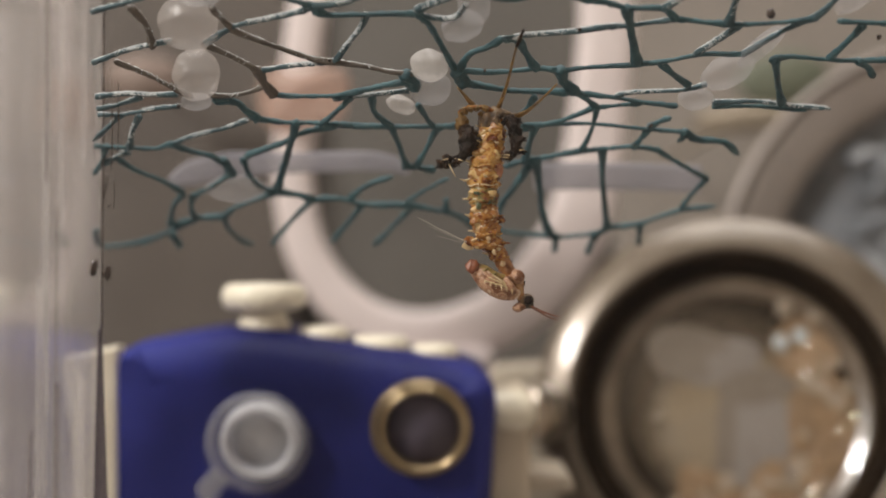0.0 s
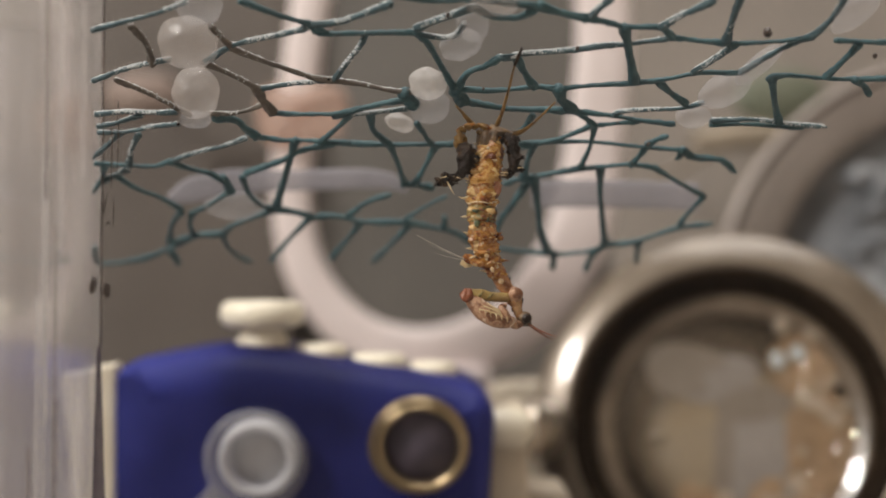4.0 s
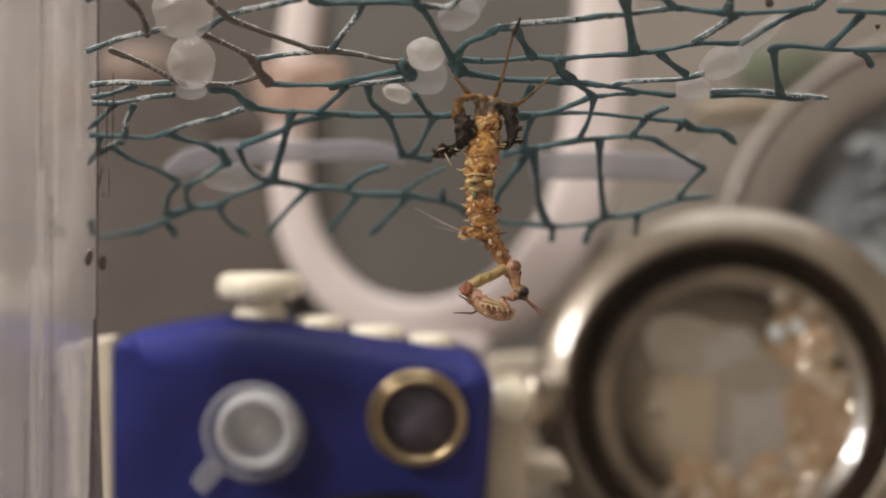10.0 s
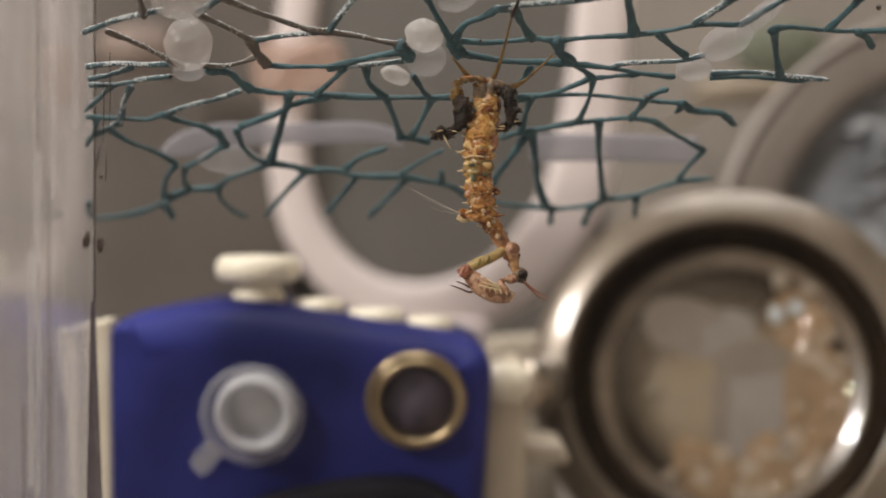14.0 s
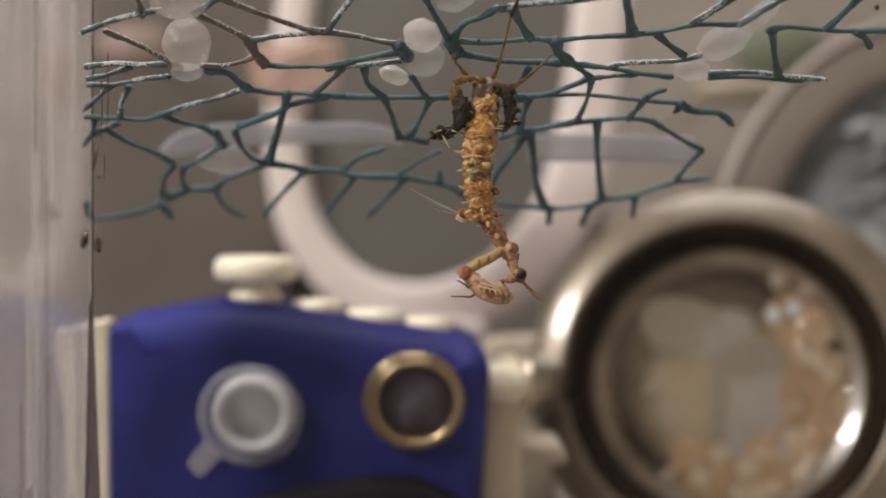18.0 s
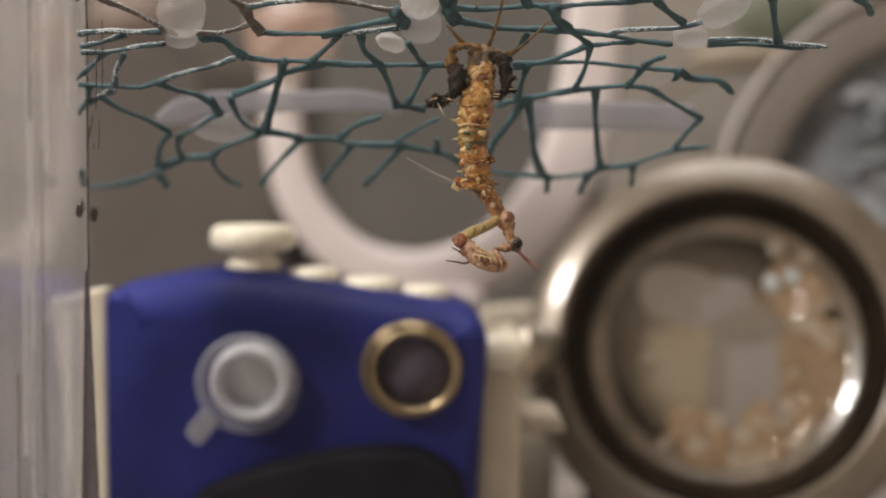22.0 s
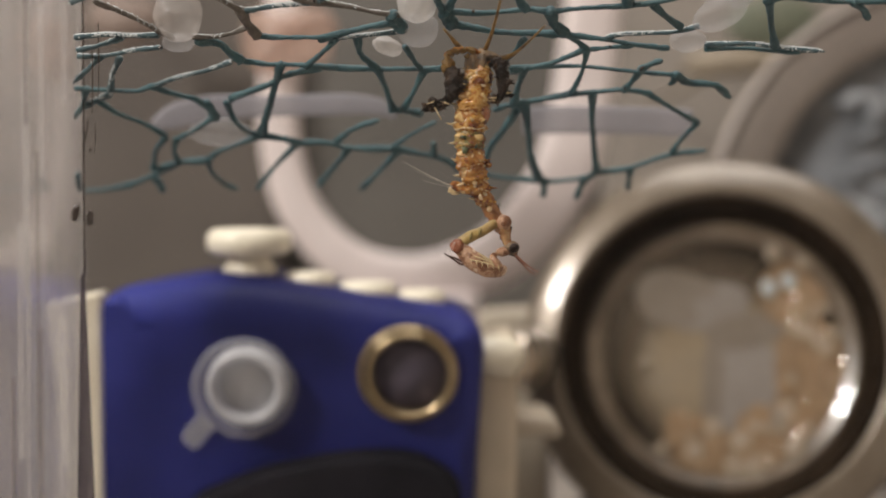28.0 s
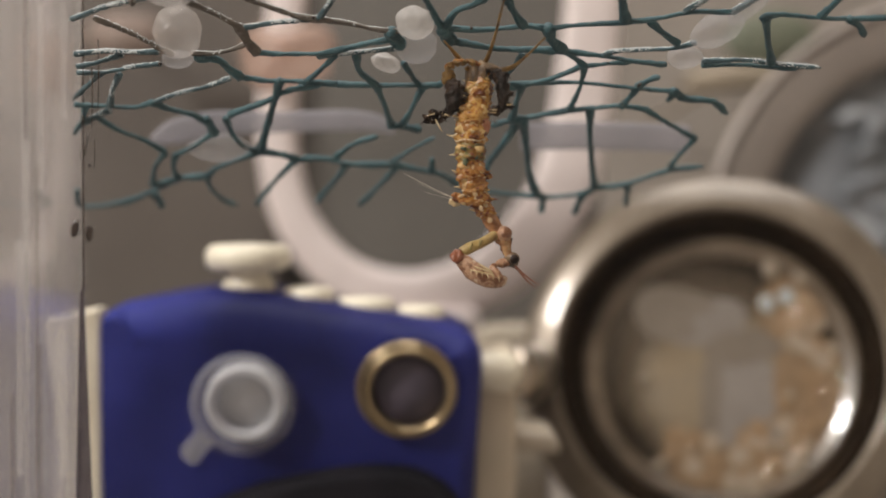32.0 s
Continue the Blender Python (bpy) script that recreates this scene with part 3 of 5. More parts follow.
# beige box added so that the leaf pegs have a backing
backdrop_box((66, 480, F0), (230, 560, 190), M_BEIGE, "plain beige box added as a backing for the leaves")

# looped plastic strap that stands behind the net
strap = thing("plastic_loop", (-5, 330, F0), "pinkish-white plastic strap bent into a tall loop", "strap")
part("strap", band(bmesh.new(), [(-29.7, 330.0, 116.1), (-37.1, 330.0, 78.7), (-40.9, 330.0, 47.7), (-41.9, 330.0, 24.6), (-36.9, 330.0, 3.8), (-23.7, 330.0, -11.1), (-5.3, 330.0, -16.3), (14.4, 330.0, -11.1), (27.3, 330.0, 0.7), (36.0, 330.0, 16.0), (41.2, 330.0, 44.6), (43.2, 330.0, 78.6), (37.0, 330.0, 116.0)], (5.2, 5.2, 5.2, 5.4, 5.8, 6.3, 7.0, 8.2, 9.0, 8.8, 8.0, 7.4, 7.0), 5.0), M_STRAP, strap)
part("foot", box(bmesh.new(), (-22, 318, F0), (12, 342, -19), 3, 3), M_STRAP, strap)
solid("plastic_bead", blob(bmesh.new(), (-38.6, 321.0, 47.5), (12.0, 3.2, 7.6), -8, 0.55, 300, 4), M_PEACH, (-38.6, 321, 40), "peach translucent plastic bead stuck on the loop", "bead")

# hoop with cloth in it
hoop_c = (132.9, 315.0, -2.4)
hoop = thing("plastic_hoop", (hoop_c[0], hoop_c[1], F0), "brown-grey plastic hoop with crumpled blue-grey cloth in it", "hoop")
ring_line = [(hoop_c[0] + 55.5 * math.cos(a), hoop_c[1], hoop_c[2] + 55.5 * math.sin(a)) for a in [2 * math.pi * i / 36 for i in range(37)]]
part("rim", band(bmesh.new(), ring_line, 7.3, 5, 2), M_HOOP, hoop)
part("cloth", blob(bmesh.new(), (hoop_c[0], hoop_c[1] + 6, hoop_c[2]), (52, 7, 52), 0, 0.2, 200, 5), M_CLOTH, hoop, "crumpled blue-grey cloth")
# thin ring in a paler colour paints the highlight along the hoop's edge
part("lip", band(bmesh.new(), [(hoop_c[0] + 63.0 * math.cos(a), hoop_c[1] - 3, hoop_c[2] + 63.0 * math.sin(a)) for a in [2 * math.pi * i / 36 for i in range(37)]], 0.8, 3, 2), M_LIP, hoop, "outer lip, coloured pale for the rim's highlight")
part("foot", box(bmesh.new(), (hoop_c[0] - 16, 305, F0), (hoop_c[0] + 16, 325, hoop_c[2] - 61), 2), M_HOOP, hoop)
rng = random.Random(21)
for i in range(16):
    a0, r0 = rng.uniform(1.9, 3.4), rng.uniform(12, 46)
    p0 = Vector((hoop_c[0] + r0 * math.cos(a0), hoop_c[1] - 1.5, hoop_c[2] + r0 * math.sin(a0)))
    w0 = rng.uniform(-0.5, 1.3)
    run = Vector((math.cos(w0), 0, math.sin(w0))) * rng.uniform(4, 9)
    line = [tuple(p0 - run + Vector((0, 2, 0))), tuple(p0 + Vector((rng.uniform(-1, 1), -1, rng.uniform(-1, 1)))), tuple(p0 + run + Vector((0, 2, 0)))]
    if all(math.hypot(q[0] - hoop_c[0], q[2] - hoop_c[2]) < 47 for q in line):
        part("fold", tube(bmesh.new(), line, [0.4, rng.uniform(1.2, 2.4), 0.4], 10, 6, 0.2), M_CLOTH, hoop)

def on_peg(name, at, size, turn, mat_, label, category, head, back):
    """A thing on a peg that is set in the box behind it."""
    ob = thing(name, (at[0], back, at[2]), label, category)
    part("peg", tube(bmesh.new(), [at, (at[0], back, at[2])], [1.6, 1.2, 1.0], 8, 6), M_TAN, ob)
    part(head, blob(bmesh.new(), at, size, turn, 0.2), mat_, ob)
    return ob


on_peg("peg_knob", (-107.9, 430.0, 70.3), (14, 9, 9), 0, M_PEACH_DULL, "dull peach knob on a short peg", "knob", "knob", 470)
on_peg("olive_leaf", (119.0, 430.0, 70.1), (16, 3, 10), -10, M_OLIVE, "dull olive-green leaf pinned to a box", "leaf", "blade", 480)
on_peg("tan_leaf", (84.2, 345.0, 44.6), (16, 3, 4.0), -4, M_TAN, "dry tan leaf pinned to a box", "leaf", "blade", 480)

# ---- blue device ----
blue = thing("blue_device", ((-24.4, 200.0, -25.2)[0], 212, F0), "dark blue plastic device with cream knobs on top", "device")
part("body", moulded(bmesh.new(), [(-54.4, -11.3), (-36.6, -8.0), (8.6, -15.4), (5.6, -68.6), (-57.2, -68.6)], 200, 232, (3.5, 16, 7, 3, 3)), M_BLUE, blue)
part("side_plate", leaning(plate(bmesh.new(), [(-64.2, -13.4), (-54.7, -11.4), (-57.4, -68.6), (-61.4, -68.6)], 201.0, 206, 1.2, 0.8)), M_CREAM, blue, "cream plastic side plate")
part("base", plate(bmesh.new(), [(-42.1, -46.6), (-28.5, -41.0), (-13.9, -38.2), (-3.0, -38.2), (4.3, -42.9), (5.2, -68.7), (-42.1, -68.7)], 197, 234, 4, 1.5), M_DARK, blue, "black arch low on the device's front")
knob_at = (-32.1, 212.0, -3.6)
knob = part("knob", lathe(bmesh.new(), [(4.5, -6.0), (4.6, -4.6), (3.7, -3.2), (3.6, -2.5), (5.7, -2.3), (7.1, -1.6), (7.4, 0), (7.1, 1.5), (6.0, 2.3), (0.2, 2.5)], knob_at, "z"), M_CREAM, blue, "cream mushroom-shaped knob")
for at, r in (((-21.9, 213.0, -10.1), 4.4), ((-11.9, 213.0, -11.8), 5.0), ((-2.4, 213.0, -13.2), 4.2)):
    part("stud", lathe(bmesh.new(), [(r * 0.9, -2.6), (r, -1.4), (r, 0.4), (r * 0.85, 1.25), (0.2, 1.5)], at, "z", 32), M_CREAM, blue, "low cream button")

# milky cap on the front
cap_at = (-31.7, 203.1, -27.7)
cap_thing = thing("bottle_cap", cap_at, "milky translucent plastic cap with a pull tab, on the blue device", "cap")
part("flange", lathe(bmesh.new(), [(8.75, 0.2), (8.75, -0.9), (8.3, -1.3), (6.2, -1.3), (6.2, 0.2)], cap_at, "y", 56, True), M_CAP, cap_thing)
part("cup_wall", lathe(bmesh.new(), [(6.8, 0.1), (6.6, -2.6), (6.2, -3.4), (5.5, -3.6), (4.8, -2.8), (4.5, 0.1)], (cap_at[0] + 0.7, cap_at[1], cap_at[2] + 0.8), "y", 48, True), M_CAP_RIM, cap_thing, "thick milky rim")
part("cup_floor", lathe(bmesh.new(), [(4.6, -0.2), (4.6, -0.9), (1.0, -1.1), (0.1, -1.6)], (cap_at[0] + 0.7, cap_at[1], cap_at[2] + 0.8), "y", 40), M_CAP_RIM, cap_thing)
part("pull_tab", plate(bmesh.new(), [(cap_at[0] - 5.0, cap_at[2] - 6.8), (cap_at[0] - 7.6, cap_at[2] - 4.2), (cap_at[0] - 11.2, cap_at[2] - 8.2), (cap_at[0] - 8.6, cap_at[2] - 11.2)], cap_at[1] - 1.1, cap_at[1] - 0.2, (0.2, 0.2, 2.6, 2.6), 0.25), M_CAP, cap_thing)
cap_thing.rotation_euler.x = math.atan(LEAN)

# brass eyelet
eye_at = (-4.5, 202.6, -25.1)
eyelet = thing("brass_eyelet", eye_at, "worn brass ring set in the blue device", "ring")
part("outer_ring", lathe(bmesh.new(), [(8.3, 0.2), (8.4, -1.0), (8.1, -1.7), (7.7, -1.7), (7.5, -1.2), (7.5, 0.2)], eye_at, "y", 56, True), M_BRASS, eyelet)
part("inner_ring", lathe(bmesh.new(), [(7.45, 0.2), (7.45, -1.5), (7.1, -2.4), (6.6, -2.3), (6.15, -1.2), (6.1, 0.2)], (eye_at[0] + 0.35, eye_at[1], eye_at[2] - 0.1), "y", 56, True), M_BRASS, eyelet)
part("inset", lathe(bmesh.new(), [(6.12, 0.1), (6.12, -0.4), (0.1, -0.5)], (eye_at[0] + 0.35, eye_at[1], eye_at[2] - 0.1), "y", 40), M_INSET, eyelet, "slate-dark inset")
eyelet.rotation_euler.x = math.atan(LEAN)

# cream fitting between the device and the canister
fitting = thing("cream_fitting", (10.2, 222, F0), "cream plastic bracket beside the blue device", "bracket")
part("upright", plate(bmesh.new(), [(6.7, 212.0, -20.8)[::2], (14.5, 212.0, -19.2)[::2], (14.0, 212.0, -68.8)[::2], (6.4, 212.0, -68.8)[::2]], 212, 230, 2.5, 1.5), M_CREAM_DULL, fitting)
part("foot", plate(bmesh.new(), [(13.3, 216.0, -34.4)[::2], (21.8, 216.0, -35.0)[::2], (22.8, 216.0, -38.7)[::2], (13.3, 216.0, -38.2)[::2]], 216, 232, 1.5, 1), M_TAN_PLASTIC, fitting)
part("back_plate", plate(bmesh.new(), [(9.6, -20.2), (25.0, -19.2), (26.2, -68.8), (9.5, -68.8)], 272, 280, 3, 1.5), M_TAN_PLASTIC, fitting, "beige back plate")
part("boss", tube(bmesh.new(), [(7.8, 211.0, -22.9), (13.1, 213.0, -23.7)], [3.0, 3.6, 3.6], 20, 4), M_CREAM, fitting)

# ---- round steel canister ----
can, can_back = Vector((58.1, 250.0, -26.0)), Vector((63.2, 268.0, -31.0))
canister = thing("steel_canister", (can.x, 262, F0), "round steel canister lying on its side, clouded glass in its mouth", "canister")
LIE = Vector((0, 1, 0)).rotation_difference(can_back - can).to_matrix()


def lying(bm):
    """Turns what was drawn about an axis along y to the canister's own axis."""
    bmesh.ops.rotate(bm, verts=bm.verts, cent=mm(can), matrix=LIE)
    return bm


part("case", lying(lathe(bmesh.new(), [(33.0, 1.0), (33.5, 0.4), (34.6, 0.55), (36.4, 0.95), (38.2, 1.4), (39.8, 1.9), (40.8, 2.6), (41.4, 4.2), (41.5, 7.0), (40.6, 11), (38.6, 14), (35.0, 17), (32.5, 19), (31.5, 34), (28, 37), (28, 33), (30, 20), (33.0, 8)], can, "y", 112, True)), M_CASE, canister)
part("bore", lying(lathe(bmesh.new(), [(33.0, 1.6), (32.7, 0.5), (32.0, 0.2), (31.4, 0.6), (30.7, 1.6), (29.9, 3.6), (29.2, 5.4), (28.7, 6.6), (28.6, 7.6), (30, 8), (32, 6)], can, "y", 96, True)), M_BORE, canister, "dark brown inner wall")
part("glass", lying(lathe(bmesh.new(), [(24.6, 9.4), (24.6, 8.5), (12, 8.42), (0.1, 8.4)], can, "y", 72)), M_FROST, canister, "clouded grey-brown glass")
part("glass_bevel", lying(lathe(bmesh.new(), [(24.5, 8.9), (24.5, 8.4), (25.5, 8.08), (26.5, 7.73), (27.5, 7.38), (28.5, 7.0), (28.6, 7.8)], can, "y", 96, True)), M_BEVEL, canister, "polished amber-brown bevel of the glass")
# shade under the rim, painted as a brown tint, deepest at the top
part("edge_shade", lying(lathe(bmesh.new(), [(24.4, 8.3), (12, 8.22), (0.1, 8.2)], can, "y", 72)), M_EDGE_SHADE, canister, "brown shade painted inwards from the rim of the glass")
part("neck", tube(bmesh.new(), [(21.5, 264.0, -29.4), (19.0, 255.0, -28.8), (17.2, 246.0, -28.0)], [6.4, 6.2, 5.8], 24, 3), M_STEEL, canister)
for u in ((15.6, 240.0, -27.2), (17.3, 241.0, -27.3)):
    part("neck_ring", tube(bmesh.new(), [(u[0] - 0.5, u[1], u[2]), (u[0] + 0.5, u[1], u[2])], [6.0, 6.7, 6.0], 28, 2), M_CHROME, canister, "bright steel ring")
for u in ((38, 280), (78, 290)):
    part("foot", box(bmesh.new(), (u[0] - 4, u[1] - 4, F0), (u[0] + 4, u[1] + 4, -52), 1), M_DARK, canister)
GLASS = 26.6 / 24.6


def on_glass(x, z, proud=0.0):
    """A place on the glass, x and z from its middle, before the canister is laid over."""
    return (can.x + x * GLASS, can.y + 8.3 - proud, can.z + z * GLASS)


# the optical image seen in the glass, painted on as tinted patches
for x, z, size, turn, mat_, lab, proud in (
        (-8.6, 11.6, (7.6, 5.4), 6, M_IMAGE_GREY, "grey patch of the optical image painted on the glass", 0.5), (5.5, 4.6, (8.6, 3.4), -8, M_IMAGE_GREY, "grey patch of the optical image painted on the glass", 0.55),
        (-1.4, -6.5, (2.0, 11), 3, M_IMAGE_GREY, "grey patch of the optical image painted on the glass", 0.5),
        (4.4, -8.5, (7.6, 12.5), 6, M_IMAGE_PALE, "pale blue-grey patch of the optical image painted on the glass", 0.4), (-3.5, 10, (10, 5.0), 0, M_IMAGE_PALE, "pale blue-grey patch of the optical image painted on the glass", 0.35),
        (16.4, -5.0, (6.4, 14), 4, M_IMAGE_BROWN, "rust-brown patch of the optical image painted on the glass", 0.58), (14, 11, (6.0, 7.5), -25, M_IMAGE_BROWN, "rust-brown patch of the optical image painted on the glass", 0.6), (4, -19.5, (15, 5.4), -8, M_IMAGE_BROWN, "rust-brown patch of the optical image painted on the glass", 0.62)):
    part("image_patch", lying(film(bmesh.new(), on_glass(x, z, proud * 0.3), (size[0] * GLASS, size[1] * GLASS), turn)), mat_, canister, lab)
# blurred glints, painted as thin pale and amber discs
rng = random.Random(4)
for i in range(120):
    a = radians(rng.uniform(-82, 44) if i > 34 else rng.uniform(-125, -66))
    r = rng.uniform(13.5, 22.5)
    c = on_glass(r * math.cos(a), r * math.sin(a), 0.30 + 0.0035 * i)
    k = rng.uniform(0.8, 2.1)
    part("glint_disc", lying(film(bmesh.new(), c, (k, k * rng.uniform(0.8, 1.1)), rng.uniform(0, 90))), M_GLINT_AMBER if i % 3 else M_GLINT_PALE, canister)
# small mirrors added for sparkle, tilted to throw the desk lamp at the eye
for i in range(44):
    a = radians(rng.uniform(-120, 48))
    r = rng.uniform(15.5, 23.0)
    k = rng.uniform(0.06, 0.16)
    at = on_glass(r * math.cos(a), r * math.sin(a), 0.95)
    face = (Vector((-0.535, -0.775, 0.335)) + Vector((rng.uniform(-0.06, 0.06), 0, rng.uniform(-0.06, 0.06)))).normalized()
    bm = bmesh.new()
    bmesh.ops.create_circle(bm, cap_ends=True, radius=k / 1000, segments=9, matrix=Matrix.Translation(mm(at)) @ Vector((0, 0, 1)).rotation_difference(LIE.transposed() @ face).to_matrix().to_4x4())
    part("mirror_chip", lying(bm), M_MIRROR, canister, "tiny mirror added for a glint")
# pale lumps set where single glints show, their brightness put into the colour
for x, z, size, turn, mat_ in ((13.4, 14.2, (1.5, 0.5, 1.6), 10, M_GLINT), (9.6, 12.8, (1.4, 0.4, 1.8), -10, M_GLINT), (10.6, 20.0, (1.6, 0.3, 1.9), 0, M_GLINT_PALE), (16.5, 18.0, (1.4, 0.3, 1.6), 0, M_GLINT_PALE), (14.0, -18.0, (1.8, 0.4, 2.6), 40, M_GLINT_PALE), (-14.4, -1.7, (1.4, 0.3, 0.6), 0, M_GLINT_PALE)):
    part("glint_bead", lying(blob(bmesh.new(), on_glass(x, z, 0.6), [k * GLASS for k in size], turn, 0.15, 300, 3)), mat_, canister, "pale bead painted in for a blurred glint")

# ---- clear box round the net ----
WX = (-55.3, 194.0, -1.0)[0]
enclosure = thing("clear_box", (WX, 140, F0), "clear plastic box, its side wall streaked and smudged", "box")
side_wall = part("side_wall", box(bmesh.new(), (WX - 1.6, 68.2, F0 + 1.5), (WX, 194, 70), 0.4), M_WALL_ACRYLIC, enclosure)
side_wall.visible_shadow = False
# pane added before the eye; its faint pale tint paints a haze over everything
front_wall = part("front_wall", box(bmesh.new(), (WX - 1.6, 66.4, F0 + 1.5), (75, 68, 70), 0.3), M_FRONT, enclosure, "clear front pane tinted to veil the view like haze")
front_wall.visible_shadow = False
post = part("corner_post", box(bmesh.new(), (-49.6, 165.4, F0 + 1.5), (-45.4, 166.2, 68), 0.2), M_FRONT, enclosure, "clear thin corner post")
post.visible_shadow = False
part("corner_edge", box(bmesh.new(), (-47.35, 164.9, -7.4), (-47.1, 165.3, 68), 0.1), M_EDGE, enclosure, "dark polished corner edge")
part("corner_joint", plate(bmesh.new(), [(-47.65, -7.2), (-47.2, -7.2), (-44.9, F0 + 1.6), (-48.9, F0 + 1.6)], 164.6, 165.3, 0.1, 0.15), M_JOINT, enclosure, "dark mauve glued corner joint")
part("base", box(bmesh.new(), (WX - 2, 66, F0), (75, 196, F0 + 1.4), 0.4), M_ACRYLIC, enclosure)
for at, size in (((-48.4, 165.3, 1.1), (0.6, 0.2, 1.1)), ((-46.5, 165.3, 0.4), (0.5, 0.2, 1.1)), ((-46.4, 165.3, 9.6), (0.2, 0.15, 0.25)), ((-46.9, 165.3, 12.0), (0.12, 0.12, 1.8))):
    part("smudge", blob(bmesh.new(), at, size, 10, 0.5, 300, 2), M_EDGE, enclosure, "dark brown smudge")

# pale and brown upright streaks that run down the side wall
rng = random.Random(31)
for i in range(14):
    y, z, k = rng.uniform(160, 192), rng.uniform(-40, 40), rng.uniform(0.3, 1.5)
    part("wall_streak", box(bmesh.new(), (WX + 0.02, y - k, z - rng.uniform(8, 26)), (WX + 0.08, y + k, z + rng.uniform(8, 26)), 0.02, 1), M_STREAK_BROWN if i % 3 == 0 else M_STREAK_PALE, enclosure, "brown upright streak" if i % 3 == 0 else "pale upright streak").visible_shadow = False

# milky tube added outside the box; streaks and white collar paint mirrored glare
tube_c = (WX * 1.275 - 17.3, 232, F0)
band_z = (-78.2, 232.0, 49.0)[2] - F0
milky_tube = thing("plastic_tube", tube_c, "milky tube added to brighten the box's side, white collar for glare", "tube")
part("wall", lathe(bmesh.new(), [(14.8, 0.2), (14.8, 157), (13.4, 157), (13.4, 0.2)], tube_c, "z", 72, True), M_TUBE, milky_tube)
part("collar", lathe(bmesh.new(), [(15.2, band_z), (15.8, band_z + 1.5), (15.8, band_z + 15), (15.2, band_z + 17), (14.9, band_z + 17), (14.9, band_z)], tube_c, "z", 72, True), M_LID, milky_tube, "white collar painted in for the glare")
part("floor", lathe(bmesh.new(), [(13.3, 0.2), (13.3, 1.4), (0.1, 1.4)], tube_c, "z", 48), M_TUBE, milky_tube)

# strips stuck behind the net
strip_a = [(-44.9, 196.0, 15.2), (-41.3, 196.0, 16.8), (-34.9, 196.0, 18.1), (-27.7, 196.0, 18.3), (-20.4, 196.0, 18.5), (-13.1, 196.0, 18.7), (-8.6, 196.0, 18.1), (-6.3, 196.0, 16.9)]
solid("plastic_strip", band(bmesh.new(), strip_a, (0.9, 2.1, 2.1, 1.7, 1.7, 1.6, 1.3, 0.7), 0.8), M_STRIP, strip_a[0], "pale lilac translucent plastic strip", "strip")
strip_b = [(14.0, 196.0, 16.1), (23.6, 196.0, 16.2), (33.7, 196.0, 16.0), (41.0, 196.0, 15.6)]
solid("plastic_strip", band(bmesh.new(), strip_b, 2.25, 0.8), M_STRIP, strip_b[0], "pale lilac translucent plastic strip", "strip")

# ---- the net ----
def sheet(x, z):
    """The net hangs as a slanting ceiling: the lower, the farther off."""
    return 186 - 1.86 * (z - 5.27)


net = thing("net", (0, 150, 23), "teal plastic net stretched as a slanting ceiling, dusty and frayed", "net")
STRANDS = []
NET_TONES = {"t": M_NET, "d": M_NET_DUSTY_LIT, "b": M_NET_BROWN}


def strand(tone, r, points, stub=False):
    """One strand of the net through (x, z) mm on the sheet; it swells towards its knots."""
    r *= 0.84
    line = [(x, sheet(x, z) + 0.5 * noise.noise(Vector((x, z, 3.1)) * 0.2), z) for x, z in points]
    radii = [r * 1.02, r * 1.0, r * 0.9, r * 0.8, r * 0.74, r * 0.72, r * 0.74, r * 0.8, r * 0.9, r * (0.9 if stub else 1.0), r * (0.4 if stub else 1.02)]
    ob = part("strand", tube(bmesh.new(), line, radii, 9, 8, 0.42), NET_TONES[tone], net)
    STRANDS.append((ob, tone, r, [Vector(c) for c in spline(line, 8)], stub))
    if tone != "t":
        # pale dust crumbs along the upper side
        bm, rs = bmesh.new(), random.Random(round(line[0][0] * 10 + line[0][2]))
        way = spline(line, 18)
        for c in way:
            for k in range(13 if tone == "d" else 3):
                if noise.noise(c * 0.22 + Vector((0, 0, 7))) > -0.05:
                    a, q = rs.uniform(-0.6, 2.4), r * 0.8
                    at = c + Vector((rs.uniform(-0.25, 0.25), -q * math.cos(a) * 0.8, q * math.sin(a)))
                    k1 = rs.uniform(0.035, 0.10)
                    m = Matrix.Translation(mm(at)) @ pose(0, 0, 0, rs.uniform(0, 180), rs.uniform(0, 180), 0) @ Matrix.Diagonal((k1 * 1.5 / 1000, k1 / 1000, k1 / 1000, 1))
                    bmesh.ops.create_icosphere(bm, subdivisions=1, radius=1, matrix=m)
        if len(bm.verts):
            tagged(part("dust", bm, M_CRUMB, ob), kind="stuff")
        else:
            bm.free()
    return ob


strand("d", 0.42, [(-41.1, 30.5), (-37.5, 31.2), (-33.9, 31.8), (-30.8, 32.5), (-29.3, 33.0)])
strand("b", 0.55, [(-36.5, 30.9), (-35.5, 29.6), (-35.4, 28.4), (-35.5, 27.6)])
strand("d", 0.42, [(-43.4, 26.1), (-39.3, 27.1), (-36.0, 27.7), (-33.2, 28.1)])
strand("d", 0.48, [(-29.2, 27.7), (-26.2, 28.9), (-24.5, 29.4), (-21.2, 29.9), (-17.4, 30.5), (-15.6, 30.9)])
strand("b", 0.48, [(-40.6, 26.2), (-37.3, 25.0), (-35.0, 23.9), (-32.7, 22.8)])
strand("b", 0.5, [(-27.2, 30.8), (-26.4, 30.0), (-25.4, 29.1)])
strand("b", 0.52, [(-25.5, 29.0), (-23.0, 28.2), (-19.8, 27.3), (-16.3, 26.4), (-13.7, 26.1)])
strand("b", 0.5, [(-29.3, 27.8), (-25.9, 26.5), (-23.3, 25.3)])
